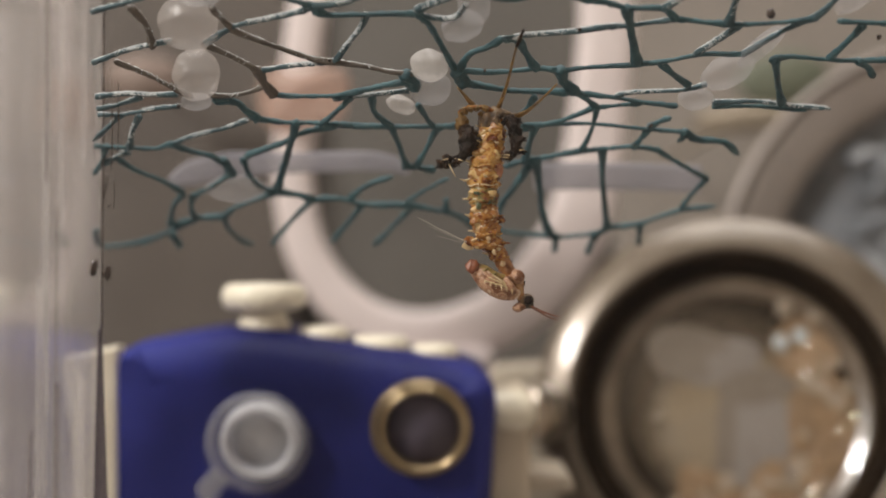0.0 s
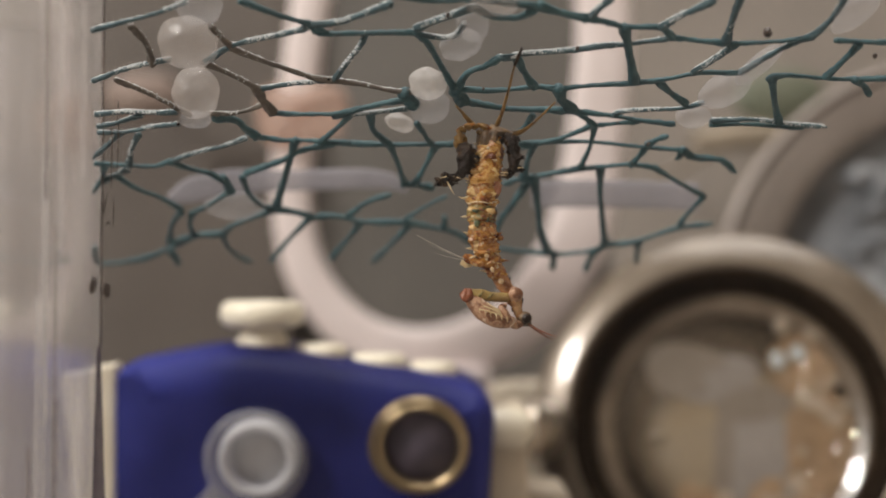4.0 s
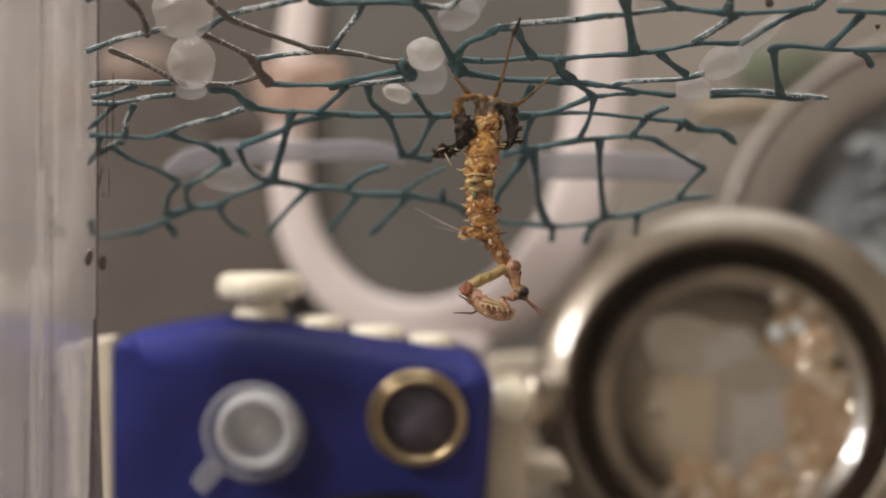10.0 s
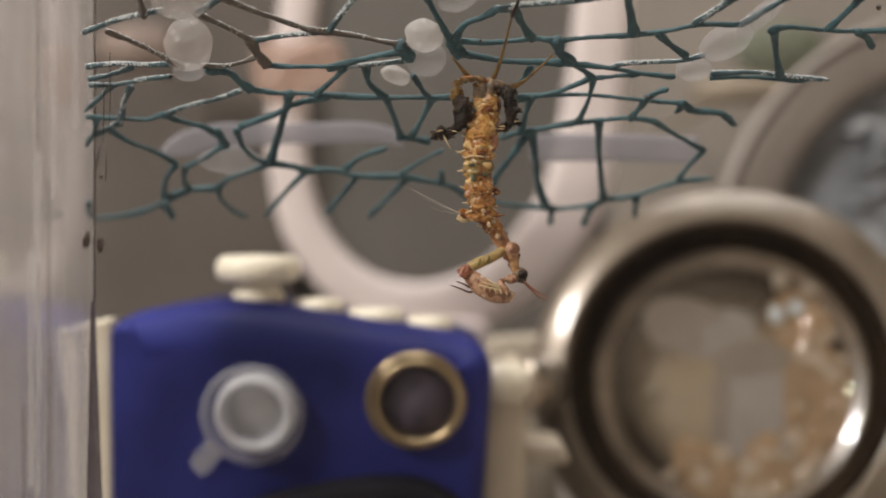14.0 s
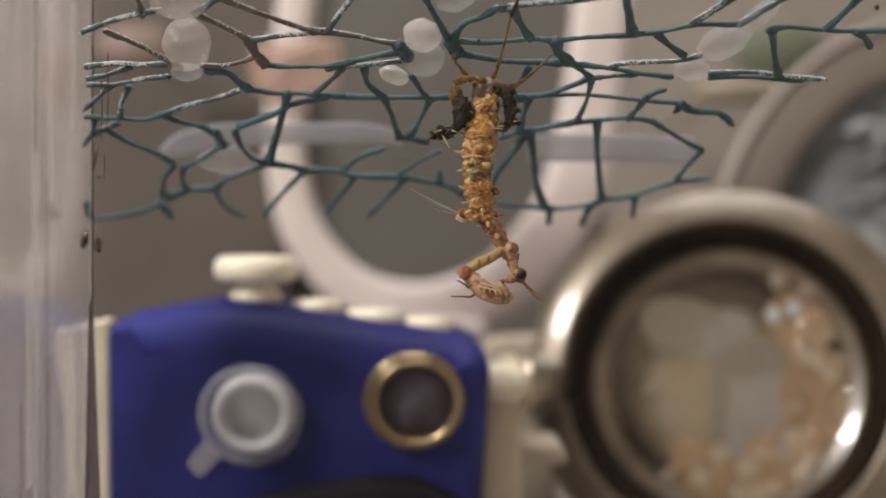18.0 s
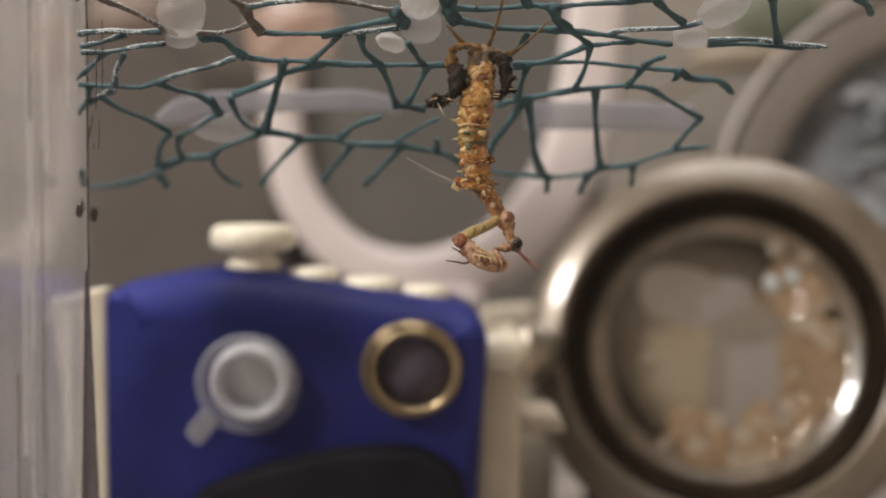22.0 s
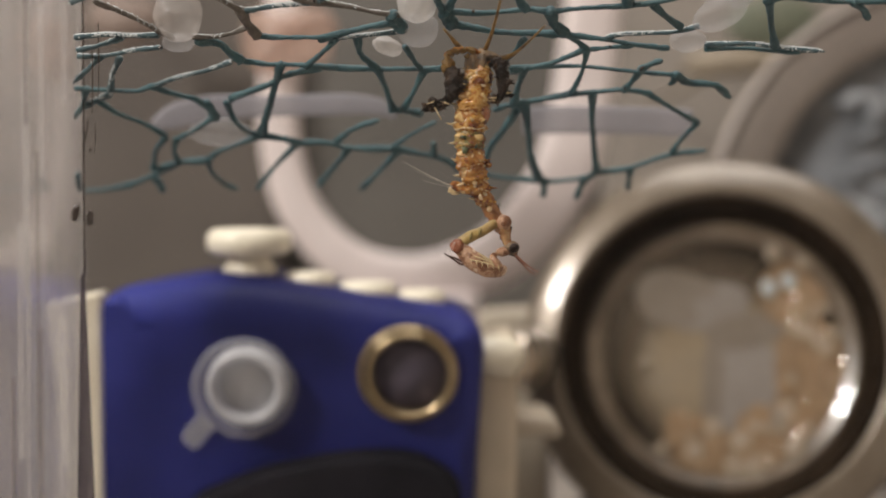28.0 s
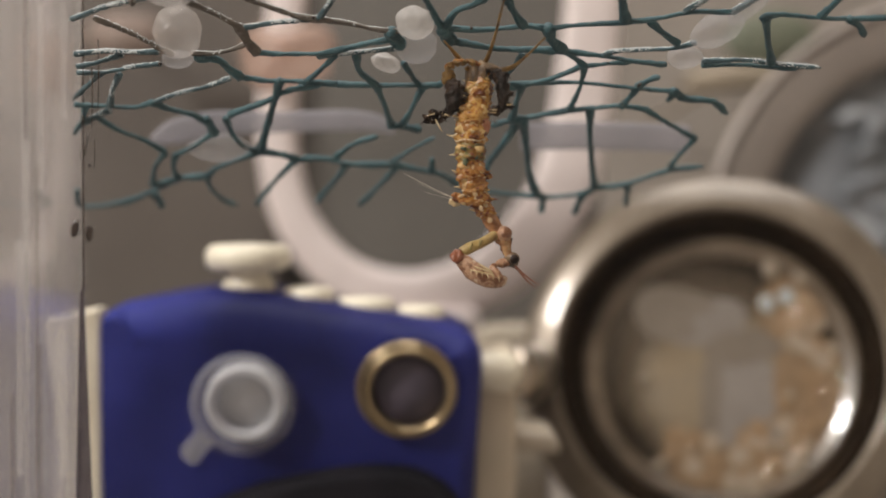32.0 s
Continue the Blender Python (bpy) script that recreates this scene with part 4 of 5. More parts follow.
strand("b", 0.8, [(-23.5, 25.4), (-23.1, 24.3), (-22.2, 23.1)])
strand("d", 0.45, [(-23.3, 25.3), (-19.5, 25.8), (-16.1, 26.0), (-13.7, 26.2)])
strand("t", 0.45, [(-22.3, 23.0), (-18.7, 22.9), (-14.4, 22.9), (-12.1, 23.2)])
strand("b", 0.42, [(-30.1, 22.9), (-27.4, 22.9), (-25.1, 23.3), (-22.9, 23.9)])
strand("t", 0.75, [(-29.7, 22.5), (-27.2, 22.3), (-26.0, 21.3), (-24.8, 20.6)])
strand("t", 0.5, [(-24.8, 20.6), (-21.6, 20.2), (-17.1, 20.1), (-12.5, 19.8)])
strand("t", 0.5, [(-23.3, 32.9), (-18.8, 31.7), (-16.9, 31.3), (-15.6, 31.0)])
strand("d", 0.55, [(-15.6, 31.0), (-12.4, 31.2), (-9.4, 31.9), (-6.3, 32.7)])
strand("t", 0.5, [(-15.5, 30.9), (-14.8, 30.3), (-10.9, 30.3), (-5.9, 30.4), (-3.6, 30.4)])
strand("d", 0.6, [(-3.6, 30.7), (-1.0, 31.4), (3.1, 32.4)])
strand("t", 0.6, [(-3.6, 30.5), (-2.2, 29.5), (-0.9, 27.8), (0.5, 26.0), (1.3, 25.0)])
strand("d", 0.42, [(-3.0, 30.2), (-0.3, 29.9), (1.1, 30.1), (2.1, 31.0)])
strand("d", 0.45, [(-9.4, 30.3), (-10.3, 29.1), (-12.1, 27.6), (-13.6, 26.3)])
strand("b", 0.48, [(-13.7, 26.1), (-10.5, 25.8), (-7.0, 25.2), (-4.4, 25.0)])
strand("t", 1.0, [(-5.3, 25.0), (-4.5, 24.4), (-4.1, 23.7)])
strand("t", 0.55, [(-12.1, 23.2), (-8.9, 23.8), (-5.1, 24.3)])
strand("d", 0.42, [(-14.5, 22.6), (-10.1, 23.0), (-4.9, 23.4)])
strand("t", 0.5, [(-12.3, 22.8), (-14.1, 21.5), (-16.7, 19.9)])
strand("t", 1.0, [(1.1, 25.3), (1.6, 24.8), (2.1, 24.1)])
strand("t", 0.6, [(1.3, 25.2), (2.6, 26.8), (4.9, 27.5), (6.4, 28.2)])
strand("d", 0.48, [(6.4, 28.2), (7.8, 28.2), (8.9, 28.5), (14.1, 28.8), (18.7, 29.2)])
strand("t", 0.65, [(8.4, 28.2), (9.4, 27.0), (10.9, 25.5)])
strand("t", 0.5, [(1.8, 25.3), (6.3, 25.2), (10.9, 25.5), (14.0, 25.3)])
strand("t", 0.45, [(14.0, 25.3), (17.5, 25.6), (23.0, 25.9)])
strand("t", 0.6, [(2.0, 24.2), (4.7, 23.8), (8.3, 23.4), (12.2, 23.3), (15.8, 23.2)])
strand("t", 0.85, [(13.9, 25.4), (14.5, 24.2), (16.1, 23.3)])
strand("t", 0.55, [(16.1, 23.3), (18.2, 22.3), (19.2, 21.7)])
strand("t", 0.6, [(3.1, 32.4), (5.2, 31.7), (8.4, 31.6), (10.4, 32.4)])
strand("t", 0.7, [(10.4, 32.5), (13.6, 31.9), (16.4, 31.5)])
strand("d", 0.55, [(16.4, 31.5), (17.2, 32.2), (18.5, 33.0)])
strand("t", 0.55, [(-5.7, 33.4), (-1.3, 33.0), (3.5, 33.0), (10.3, 32.5)])
strand("t", 0.55, [(16.4, 31.5), (18.4, 31.2), (20.7, 30.8), (24.8, 30.7), (26.6, 29.9)])
strand("d", 0.6, [(24.8, 30.7), (26.8, 31.7), (30.1, 32.9)])
strand("t", 0.5, [(26.6, 29.9), (29.2, 29.7), (33.1, 29.4)])
strand("d", 0.65, [(32.9, 29.5), (32.9, 31.3), (33.0, 33.2)])
strand("d", 0.45, [(18.7, 29.2), (21.2, 29.3), (24.0, 29.6), (26.6, 29.9)])
strand("t", 0.75, [(20.6, 30.8), (21.4, 29.3), (22.2, 27.8), (23.2, 26.0)])
strand("t", 0.45, [(23.0, 25.9), (27.0, 26.2), (31.0, 26.8), (35.9, 26.8)])
strand("d", 0.55, [(30.0, 26.8), (31.9, 27.9), (34.3, 29.4)])
strand("t", 0.42, [(33.1, 29.4), (36.6, 29.5), (40.5, 29.7), (42.7, 30.0)])
strand("d", 0.55, [(35.8, 26.8), (38.0, 28.1), (40.7, 29.4), (42.9, 30.0)])
strand("d", 0.55, [(42.7, 30.0), (43.9, 31.0), (44.7, 32.4), (44.9, 33.4)])
strand("t", 0.6, [(26.1, 25.9), (28.3, 24.7), (30.2, 23.9)])
strand("t", 0.45, [(45.8, 29.7), (48.9, 29.6), (52.3, 29.5)])
strand("t", 0.6, [(48.8, 29.4), (47.7, 27.9), (46.4, 26.4)])
strand("t", 0.45, [(39.4, 26.2), (40.8, 26.6), (46.4, 26.3), (50.3, 26.2), (54.4, 26.3)])
strand("t", 0.6, [(50.0, 26.2), (51.6, 25.6), (53.0, 24.6)], True)
strand("t", 0.6, [(39.9, 26.4), (41.2, 24.3), (42.9, 22.0)])
strand("t", 0.45, [(15.8, 23.2), (21.3, 22.7), (24.9, 22.2), (29.4, 21.8)])
strand("d", 0.42, [(21.3, 22.8), (23.2, 23.2), (29.4, 23.4), (32.4, 24.0)])
strand("d", 0.45, [(34.1, 22.2), (39.3, 22.3), (44.6, 21.8), (49.3, 21.5)], True)
strand("t", 0.42, [(34.2, 21.8), (39.5, 21.8), (46.3, 21.3)], True)
strand("t", 0.42, [(19.2, 21.7), (21.9, 21.9), (24.9, 22.1)])
strand("t", 0.5, [(19.2, 21.7), (19.2, 20.4), (18.9, 18.8), (18.2, 17.0)])
strand("t", 0.5, [(9.8, 19.4), (12.7, 19.9), (15.6, 20.5), (19.0, 21.8)])
strand("t", 0.42, [(9.7, 19.8), (15.7, 20.0), (20.2, 19.9), (26.3, 19.4), (31.8, 19.1)])
strand("t", 0.55, [(26.6, 19.6), (27.7, 20.2), (29.1, 20.6)], True)
strand("t", 0.55, [(26.5, 19.3), (25.8, 18.2), (25.1, 17.4)])
strand("t", 0.7, [(31.3, 19.1), (33.6, 18.3), (37.1, 18.0), (39.7, 16.6)], True)
strand("t", 0.45, [(31.8, 19.1), (31.6, 18.4), (31.0, 18.1)], True)
strand("t", 0.5, [(18.2, 17.0), (21.0, 17.2), (25.2, 17.5), (28.5, 17.1)])
strand("t", 0.5, [(28.5, 17.1), (32.2, 15.4), (36.5, 13.7)])
strand("t", 0.5, [(36.5, 13.7), (35.2, 11.9), (34.3, 10.0)])
strand("t", 0.65, [(21.0, 17.1), (21.6, 14.4), (22.7, 10.8), (24.0, 7.3)])
strand("t", 0.55, [(24.0, 7.3), (28.1, 7.7), (31.2, 8.7), (34.5, 9.7), (39.2, 10.2)], True)
strand("t", 0.6, [(28.9, 7.7), (29.1, 6.3), (29.5, 4.7)], True)
strand("t", 0.6, [(10.7, 15.9), (14.8, 16.5), (18.2, 17.0)])
strand("t", 0.5, [(11.1, 22.8), (10.3, 21.7), (8.6, 20.4)])
strand("t", 0.6, [(11.6, 19.8), (11.1, 18.2), (10.6, 15.9)])
strand("t", 0.6, [(8.1, 15.3), (10.7, 15.9), (12.1, 15.7)])
strand("t", 0.75, [(12.1, 15.9), (12.9, 13.5), (13.8, 9.9), (15.3, 6.8)])
strand("t", 0.7, [(11.2, 15.2), (9.6, 12.8), (8.0, 10.8), (7.0, 8.5)])
strand("t", 0.6, [(-9.7, 22.9), (-9.5, 21.3), (-7.5, 19.7)])
strand("t", 0.5, [(-12.5, 19.8), (-7.5, 19.7), (-3.0, 19.7), (0.9, 19.7)])
strand("t", 0.55, [(-7.5, 19.7), (-6.6, 17.7), (-5.8, 15.3)])
strand("t", 0.5, [(-3.8, 22.0), (-2.6, 20.4), (-1.5, 19.4)])
strand("t", 0.55, [(-1.5, 19.4), (-2.9, 17.2), (-4.3, 15.3)])
strand("t", 0.7, [(-6.1, 15.3), (-4.1, 15.1), (-2.0, 14.8)])
strand("t", 0.4, [(-1.5, 19.3), (-0.1, 19.7), (1.1, 19.9)])
strand("t", 0.6, [(-19.7, 11.1), (-15.6, 11.2), (-12.4, 10.5), (-5.6, 10.4)])
strand("t", 0.6, [(-5.6, 10.4), (-2.3, 9.8), (1.1, 9.1), (3.8, 7.6)])
strand("t", 0.55, [(3.8, 7.6), (7.8, 6.9), (11.4, 6.4), (16.9, 6.0)])
strand("t", 0.55, [(15.3, 6.6), (16.9, 6.0), (22.4, 6.5), (24.1, 7.3)])
strand("t", 0.65, [(16.5, 6.0), (16.6, 4.8), (16.6, 3.8)], True)
strand("t", 0.7, [(22.6, 6.5), (22.1, 5.2), (21.8, 3.5)], True)
strand("t", 0.6, [(-12.4, 10.5), (-15.1, 7.8), (-17.9, 5.2)], True)
strand("t", 0.6, [(-5.3, 10.1), (-8.3, 7.4), (-11.5, 4.7)], True)
strand("t", 0.6, [(-14.0, 11.4), (-11.2, 13.0), (-7.8, 14.0)], True)
strand("t", 0.4, [(-5.9, 10.8), (-2.4, 12.7), (0.2, 13.8)], True)
strand("t", 0.6, [(-0.3, 9.5), (-0.2, 10.4), (-0.2, 11.2)], True)
strand("d", 0.42, [(-37.0, 17.8), (-33.9, 18.7), (-29.2, 19.6), (-26.3, 20.4)])
strand("t", 0.45, [(-47.7, 17.6), (-43.6, 17.4), (-39.8, 17.3), (-37.0, 17.9)])
strand("d", 0.5, [(-40.2, 20.8), (-41.8, 19.2), (-43.1, 17.4)])
strand("d", 0.45, [(-44.7, 22.8), (-40.9, 23.1), (-37.6, 23.0), (-34.4, 23.1)])
strand("d", 0.45, [(-45.1, 21.6), (-42.3, 22.0), (-38.9, 22.8)])
strand("d", 0.42, [(-45.4, 21.0), (-41.9, 21.0), (-37.9, 21.6), (-34.6, 21.9)])
strand("d", 0.48, [(-42.3, 21.0), (-44.1, 20.1), (-47.7, 18.2)], True)
strand("d", 0.55, [(-47.5, 15.6), (-45.0, 16.4), (-43.4, 16.9)])
strand("t", 0.5, [(-46.5, 17.4), (-47.6, 15.9), (-49.7, 14.2)], True)
strand("t", 0.5, [(-45.3, 16.1), (-43.4, 14.7), (-40.6, 13.6), (-38.0, 12.1)])
strand("t", 0.6, [(-37.2, 17.8), (-35.3, 17.1), (-32.6, 16.5), (-31.0, 15.7)])
strand("t", 0.6, [(-27.5, 16.5), (-22.1, 18.0), (-19.5, 19.0), (-14.8, 19.8)])
strand("t", 0.7, [(-19.9, 20.2), (-20.8, 18.6), (-22.1, 16.3), (-24.3, 12.4)])
strand("t", 0.8, [(-31.0, 16.0), (-30.5, 15.2), (-30.3, 14.2)])
strand("t", 0.55, [(-28.2, 16.1), (-27.8, 14.1), (-26.5, 12.6), (-24.2, 12.1)])
strand("t", 0.5, [(-30.3, 14.4), (-33.5, 12.8), (-36.6, 11.6)])
strand("t", 0.75, [(-24.5, 12.1), (-21.8, 11.7), (-19.5, 11.1)])
strand("t", 0.6, [(-24.4, 12.1), (-27.9, 11.1), (-31.4, 9.9), (-33.2, 8.8)])
strand("t", 0.7, [(-33.2, 8.8), (-37.5, 8.6), (-40.8, 7.6)])
strand("t", 0.55, [(-36.7, 11.6), (-37.6, 10.1), (-37.5, 8.5)])
strand("t", 0.55, [(-38.1, 11.8), (-40.2, 10.1), (-41.7, 7.6)])
strand("t", 0.5, [(-33.2, 8.8), (-33.1, 7.3), (-31.9, 5.7), (-30.0, 4.8)], True)
strand("t", 0.55, [(-19.5, 11.1), (-22.7, 8.8), (-25.7, 6.2), (-27.2, 4.8)], True)
strand("t", 0.5, [(-53.2, 7.0), (-53.9, 4.9), (-51.3, 4.7), (-46.8, 5.3)])
strand("t", 0.6, [(-46.8, 5.3), (-43.0, 6.5), (-37.4, 8.6)])
strand("t", 0.75, [(-42.0, 6.3), (-41.6, 5.6), (-41.5, 4.5)], True)

# dark crumbs caught on the strands
rng = random.Random(12)
for i in range(16):
    ob, tone, r, line, stub = STRANDS[rng.randrange(len(STRANDS))]
    c = line[rng.randrange(len(line))] + Vector((rng.uniform(-0.4, 0.4), -r, rng.uniform(-0.2, 0.6) * r))
    k = rng.uniform(0.14, 0.3)
    part("speck", blob(bmesh.new(), tuple(c), (k, k * 0.7, k * rng.uniform(0.7, 1.4)), rng.uniform(0, 90), 0.5, 300, 2), M_EDGE, ob, "tiny dark crumb")

for at, k in (((37.3, 139.0, 30.2), 0.5), ((51.2, 143.0, 28.3), 0.3), ((18.0, 154.4, 22.3), 0.2)):
    part("speck", blob(bmesh.new(), at, (k, k, k * 1.1), 0, 0.4, 300, 3), M_EDGE, net, "dark brown crumb")
# thin dark lines added beside the net for the box's corner edge
for x, z0, z1 in ((-44.4, 25.6, 19.4), (-43.3, 22.0, 13.6), (-42.5, 25.0, 15.6), (-43.0, 12.4, 8.6)):
    part("edge_line", tube(bmesh.new(), [(x, 155.4, z0), (x + 0.1, 155.2, (z0 + z1) / 2), (x - 0.05, 155.4, z1)], [0.05, 0.09, 0.07, 0.04], 6, 5, 0.4), M_EDGE, net, "thin dark line added for the box's corner edge")
# where a strand meets another, a web of the same plastic fills the corners
ACROSS = Vector((0, 1, 1.86)).normalized()
for ob, tone, r, line, stub in STRANDS:
    for way, end in ((line, "near"), (line[::-1], "far")):
        if stub and end == "far":
            continue
        p = way[0]
        if not any((q - p).length < 1.3 for other in STRANDS if other[0] is not ob for q in other[3]):
            continue
        run = next((q for q in way if (q - p).length > 1.5 + 1.6 * r), way[-1]) - p
        bm = tube(bmesh.new(), [tuple(p + run * f) for f in (0.04, 0.3, 0.65, 1.1)], [r * 1.18, r * 1.25, r * 0.98, r * 0.6], 10, 3)
        for v in bm.verts:
            d = (v.co - mm(p)).dot(ACROSS)
            v.co -= ACROSS * d * 0.6
        part("web", bm, NET_TONES[tone], ob)


# ---- hot glue on the net ----
def glue(at, size, turn, mat_=None, label="round milky drop of hot glue on the net"):
    return solid("glue_drop", blob(bmesh.new(), at, size, turn, 0.13, 300, 4), mat_ or M_GLUE, at, label, "glue", "glue drops on the net")


glue((-30.6, 141.3, 29.6), (3.6, 2.8, 3.2), 20)
glue((-31.3, 149.8, 25.0), (3.0, 2.4, 3.2), -10)
glue((-32.3, 154.8, 22.4), (2.0, 1.5, 1.2), 0, M_GLUE_CLEAR, "clear flattened drop of hot glue on the net")
glue((-28.0, 135.5, 32.7), (2.8, 2.0, 2.2), 0, M_GLUE_CLEAR, "clear flattened drop of hot glue on the net")
glue((-2.3, 148.2, 25.9), (2.3, 2.0, 2.1), 0, M_GLUE_MILK)
glue((-2.1, 152.4, 23.7), (2.6, 2.0, 2.2), 0, M_GLUE_CLEAR, "clear flattened drop of hot glue on the net")
glue((-6.1, 155.4, 22.1), (1.9, 1.6, 1.2), 20, M_GLUE_MILK)
glue((3.1, 138.4, 31.2), (1.9, 1.5, 2.2), 0, M_GLUE_CLEAR, "clear flattened drop of hot glue on the net")
glue((5.2, 135.3, 32.9), (3.2, 2.0, 1.7), 0)
glue((1.7, 141.8, 29.4), (2.6, 1.6, 1.8), -20, M_GLUE_CLEAR, "clear flattened drop of hot glue on the net")
glue((31.7, 154.3, 22.6), (2.3, 1.9, 1.4), 0, M_GLUE_CLEAR, "clear flattened drop of hot glue on the net")
glue((34.7, 149.4, 25.3), (3.6, 2.0, 2.0), -25, M_GLUE_CLEAR, "clear flattened drop of hot glue on the net")
glue((37.8, 145.0, 27.6), (3.6, 1.6, 1.2), -40, M_GLUE_CLEAR, "clear flattened drop of hot glue on the net")
glue((46.9, 136.6, 32.2), (3.6, 1.6, 1.5), -40, M_GLUE_CLEAR, "clear flattened drop of hot glue on the net")
glue((-30.2, 172.4, 12.6), (4.4, 0.9, 2.0), 0, M_GLUE_CLEAR, "clear flattened drop of hot glue on the net")

# ---- the mantis ----
mantis = thing("mantis", (5.6, 150.0, 20.3), "mottled brown mantis nymph hanging head down from the net", "insect")

# abdomen: overlapping ring segments, widest in the upper third
AXIS = spline([(5.7, 150.0, 19.5), (5.3, 149.5, 17.4), (4.6, 149.0, 13.5), (4.3, 149.0, 10.0), (4.5, 149.0, 6.8), (5.2, 149.3, 4.4), (6.4, 149.8, 2.2)], 8)
WIDTHS = [1.35, 1.75, 1.98, 1.92, 1.8, 1.72, 1.6, 1.36, 1.08]
SEGMENTS = 9
for k in range(SEGMENTS):
    lo, hi = k / SEGMENTS * (len(AXIS) - 1), (k + 1.12) / SEGMENTS * (len(AXIS) - 1)
    a, b = AXIS[int(lo)], AXIS[min(len(AXIS) - 1, round(hi))]
    w = WIDTHS[k]
    bm = bmesh.new()
    tube(bm, [tuple(a), tuple(a.lerp(b, 0.35)), tuple(a.lerp(b, 0.75)), tuple(b)], [w * 0.92, w * 0.99, w * 1.02, w * 1.05, w * 0.95], 18, 5, 0.2)
    seg = part("abdomen_segment", bm, M_BODY_GREEN if k == 4 else M_BODY_GOLD if 0 < k < 4 else M_BODY, mantis)
    # side spines and pale warts
    rs = random.Random(k + 3)
    side = Vector((1, 0, 0))
    for s in (-1, 1):
        root = a.lerp(b, 0.7) + side * s * w * 0.95
        if s < 0 or k in (5, 7):
            part("spine", cone(bmesh.new(), tuple(root), tuple(root + Vector((s * rs.uniform(0.7, 1.3), -0.3, rs.uniform(-0.15, 0.35)))), 0.24), M_PALE if s < 0 else M_BODY, seg)
    arc = [tuple(a.lerp(b, 0.9) + Vector((math.sin(g) * w * 1.02, -math.cos(g) * w * 1.02, 0.12 * math.sin(5 * g + k)))) for g in (-1.45, -1.0, -0.5, 0.0, 0.5, 1.0, 1.45)]
    part("segment_rim", tube(bmesh.new(), arc, [0.04, 0.09, 0.06, 0.11, 0.06, 0.10, 0.04], 8, 4, 0.9), M_PALE if k == 3 else M_BODY_GOLD, seg, "pale wrinkled rim")
    # crumpled ridges across the segment's lower edge, and a few small warts
    for i in range(5):
        ang = -1.1 + 2.2 * i / 4 + rs.uniform(-0.15, 0.15)
        c = a.lerp(b, rs.uniform(0.72, 0.98)) + Vector((math.sin(ang) * w * 0.98, -math.cos(ang) * w, 0))
        part("ridge", blob(bmesh.new(), tuple(c), (rs.uniform(0.22, 0.44), 0.16, rs.uniform(0.10, 0.22)), rs.uniform(-22, 22), 0.6, 300, 2), rs.choice((M_PALE, M_BODY_GOLD, M_BODY_GOLD, M_BODY, M_RED)), seg)
    for i in range(4):
        ang = rs.uniform(-1.2, 1.2)
        c = a.lerp(b, rs.uniform(0.1, 0.7)) + Vector((math.sin(ang) * w * 0.95, -math.cos(ang) * w * 0.96, 0))
        part("wart", blob(bmesh.new(), tuple(c), (rs.uniform(0.12, 0.4), 0.18, rs.uniform(0.1, 0.26)), rs.uniform(-40, 40), 0.5, 300, 2), rs.choice((M_PALE, M_BODY_GOLD, M_RED, M_BODY)), seg)
    # pale pads on the front, two abreast
    for j, s in enumerate((-0.46, 0.34)):
        if k > 5:
            break
        c = a.lerp(b, 0.42 + 0.1 * j) + Vector((s * w, -w * 0.78, 0))
        part("pad", blob(bmesh.new(), tuple(c), (w * rs.uniform(0.46, 0.6), 0.3, rs.uniform(0.5, 0.8) * (0.7 if k > 3 else 1)), rs.uniform(-14, 14), 0.5, 300, 3), M_PAD, seg, "cream-gold pad")
    if k in (1, 2, 3):
        c = a.lerp(b, 0.5) + Vector((w * 0.82, -w * 0.42, 0))
        part("flank_patch", blob(bmesh.new(), tuple(c), (0.34, 0.5, 0.85), 6, 0.4, 300, 3), M_FLANK, seg, "dark rust patch on the flank")
# lobes on the lower flank
for at, size, turn in (((2.9, 148.5, 4.2), (1.0, 0.6, 0.55), 25), ((3.7, 147.6, 3.7), (0.8, 0.5, 0.45), 10), ((3.3, 148.0, 6.6), (0.7, 0.5, 0.5), -10), ((6.5, 149.2, 6.9), (0.5, 0.5, 0.4), 0)):
    part("lobe", blob(bmesh.new(), at, size, turn, 0.5, 300, 3), M_BODY, mantis)
part("lobe", blob(bmesh.new(), (6.1, 148.2, 12.9), (0.62, 0.6, 1.0), 4, 0.2, 300, 3), M_PINK, mantis, "glossy pink lobe on the flank")
part("lobe", blob(bmesh.new(), (6.0, 148.4, 15.2), (0.5, 0.5, 0.8), 0, 0.3, 300, 3), M_FLANK, mantis, "dark rust lobe on the flank")
for at, size in (((3.7, 147.2, 8.5), (0.34, 0.16, 0.46)), ((3.5, 147.2, 10.1), (0.4, 0.16, 0.24)), ((5.0, 147.3, 9.0), (0.22, 0.14, 0.3))):
    part("spot", blob(bmesh.new(), at, size, 10, 0.5, 300, 2), M_SPOT, mantis, "dark green spot")
for at, size in (((3.2, 147.4, 4.4), (0.45, 0.2, 0.18)), ((4.9, 147.7, 4.6), (0.28, 0.16, 0.3)), ((4.4, 147.6, 6.1), (0.24, 0.16, 0.24)), ((5.6, 148.1, 2.9), (0.24, 0.18, 0.34)), ((6.7, 148.8, 1.5), (0.3, 0.2, 0.34))):
    part("wart", blob(bmesh.new(), at, size, -20, 0.4, 300, 3), M_GLOSS, mantis, "shiny cream wart")
part("lobe", blob(bmesh.new(), (2.4, 149.0, 3.7), (0.75, 0.35, 0.5), 20, 0.3, 300, 3), M_PALE, mantis)

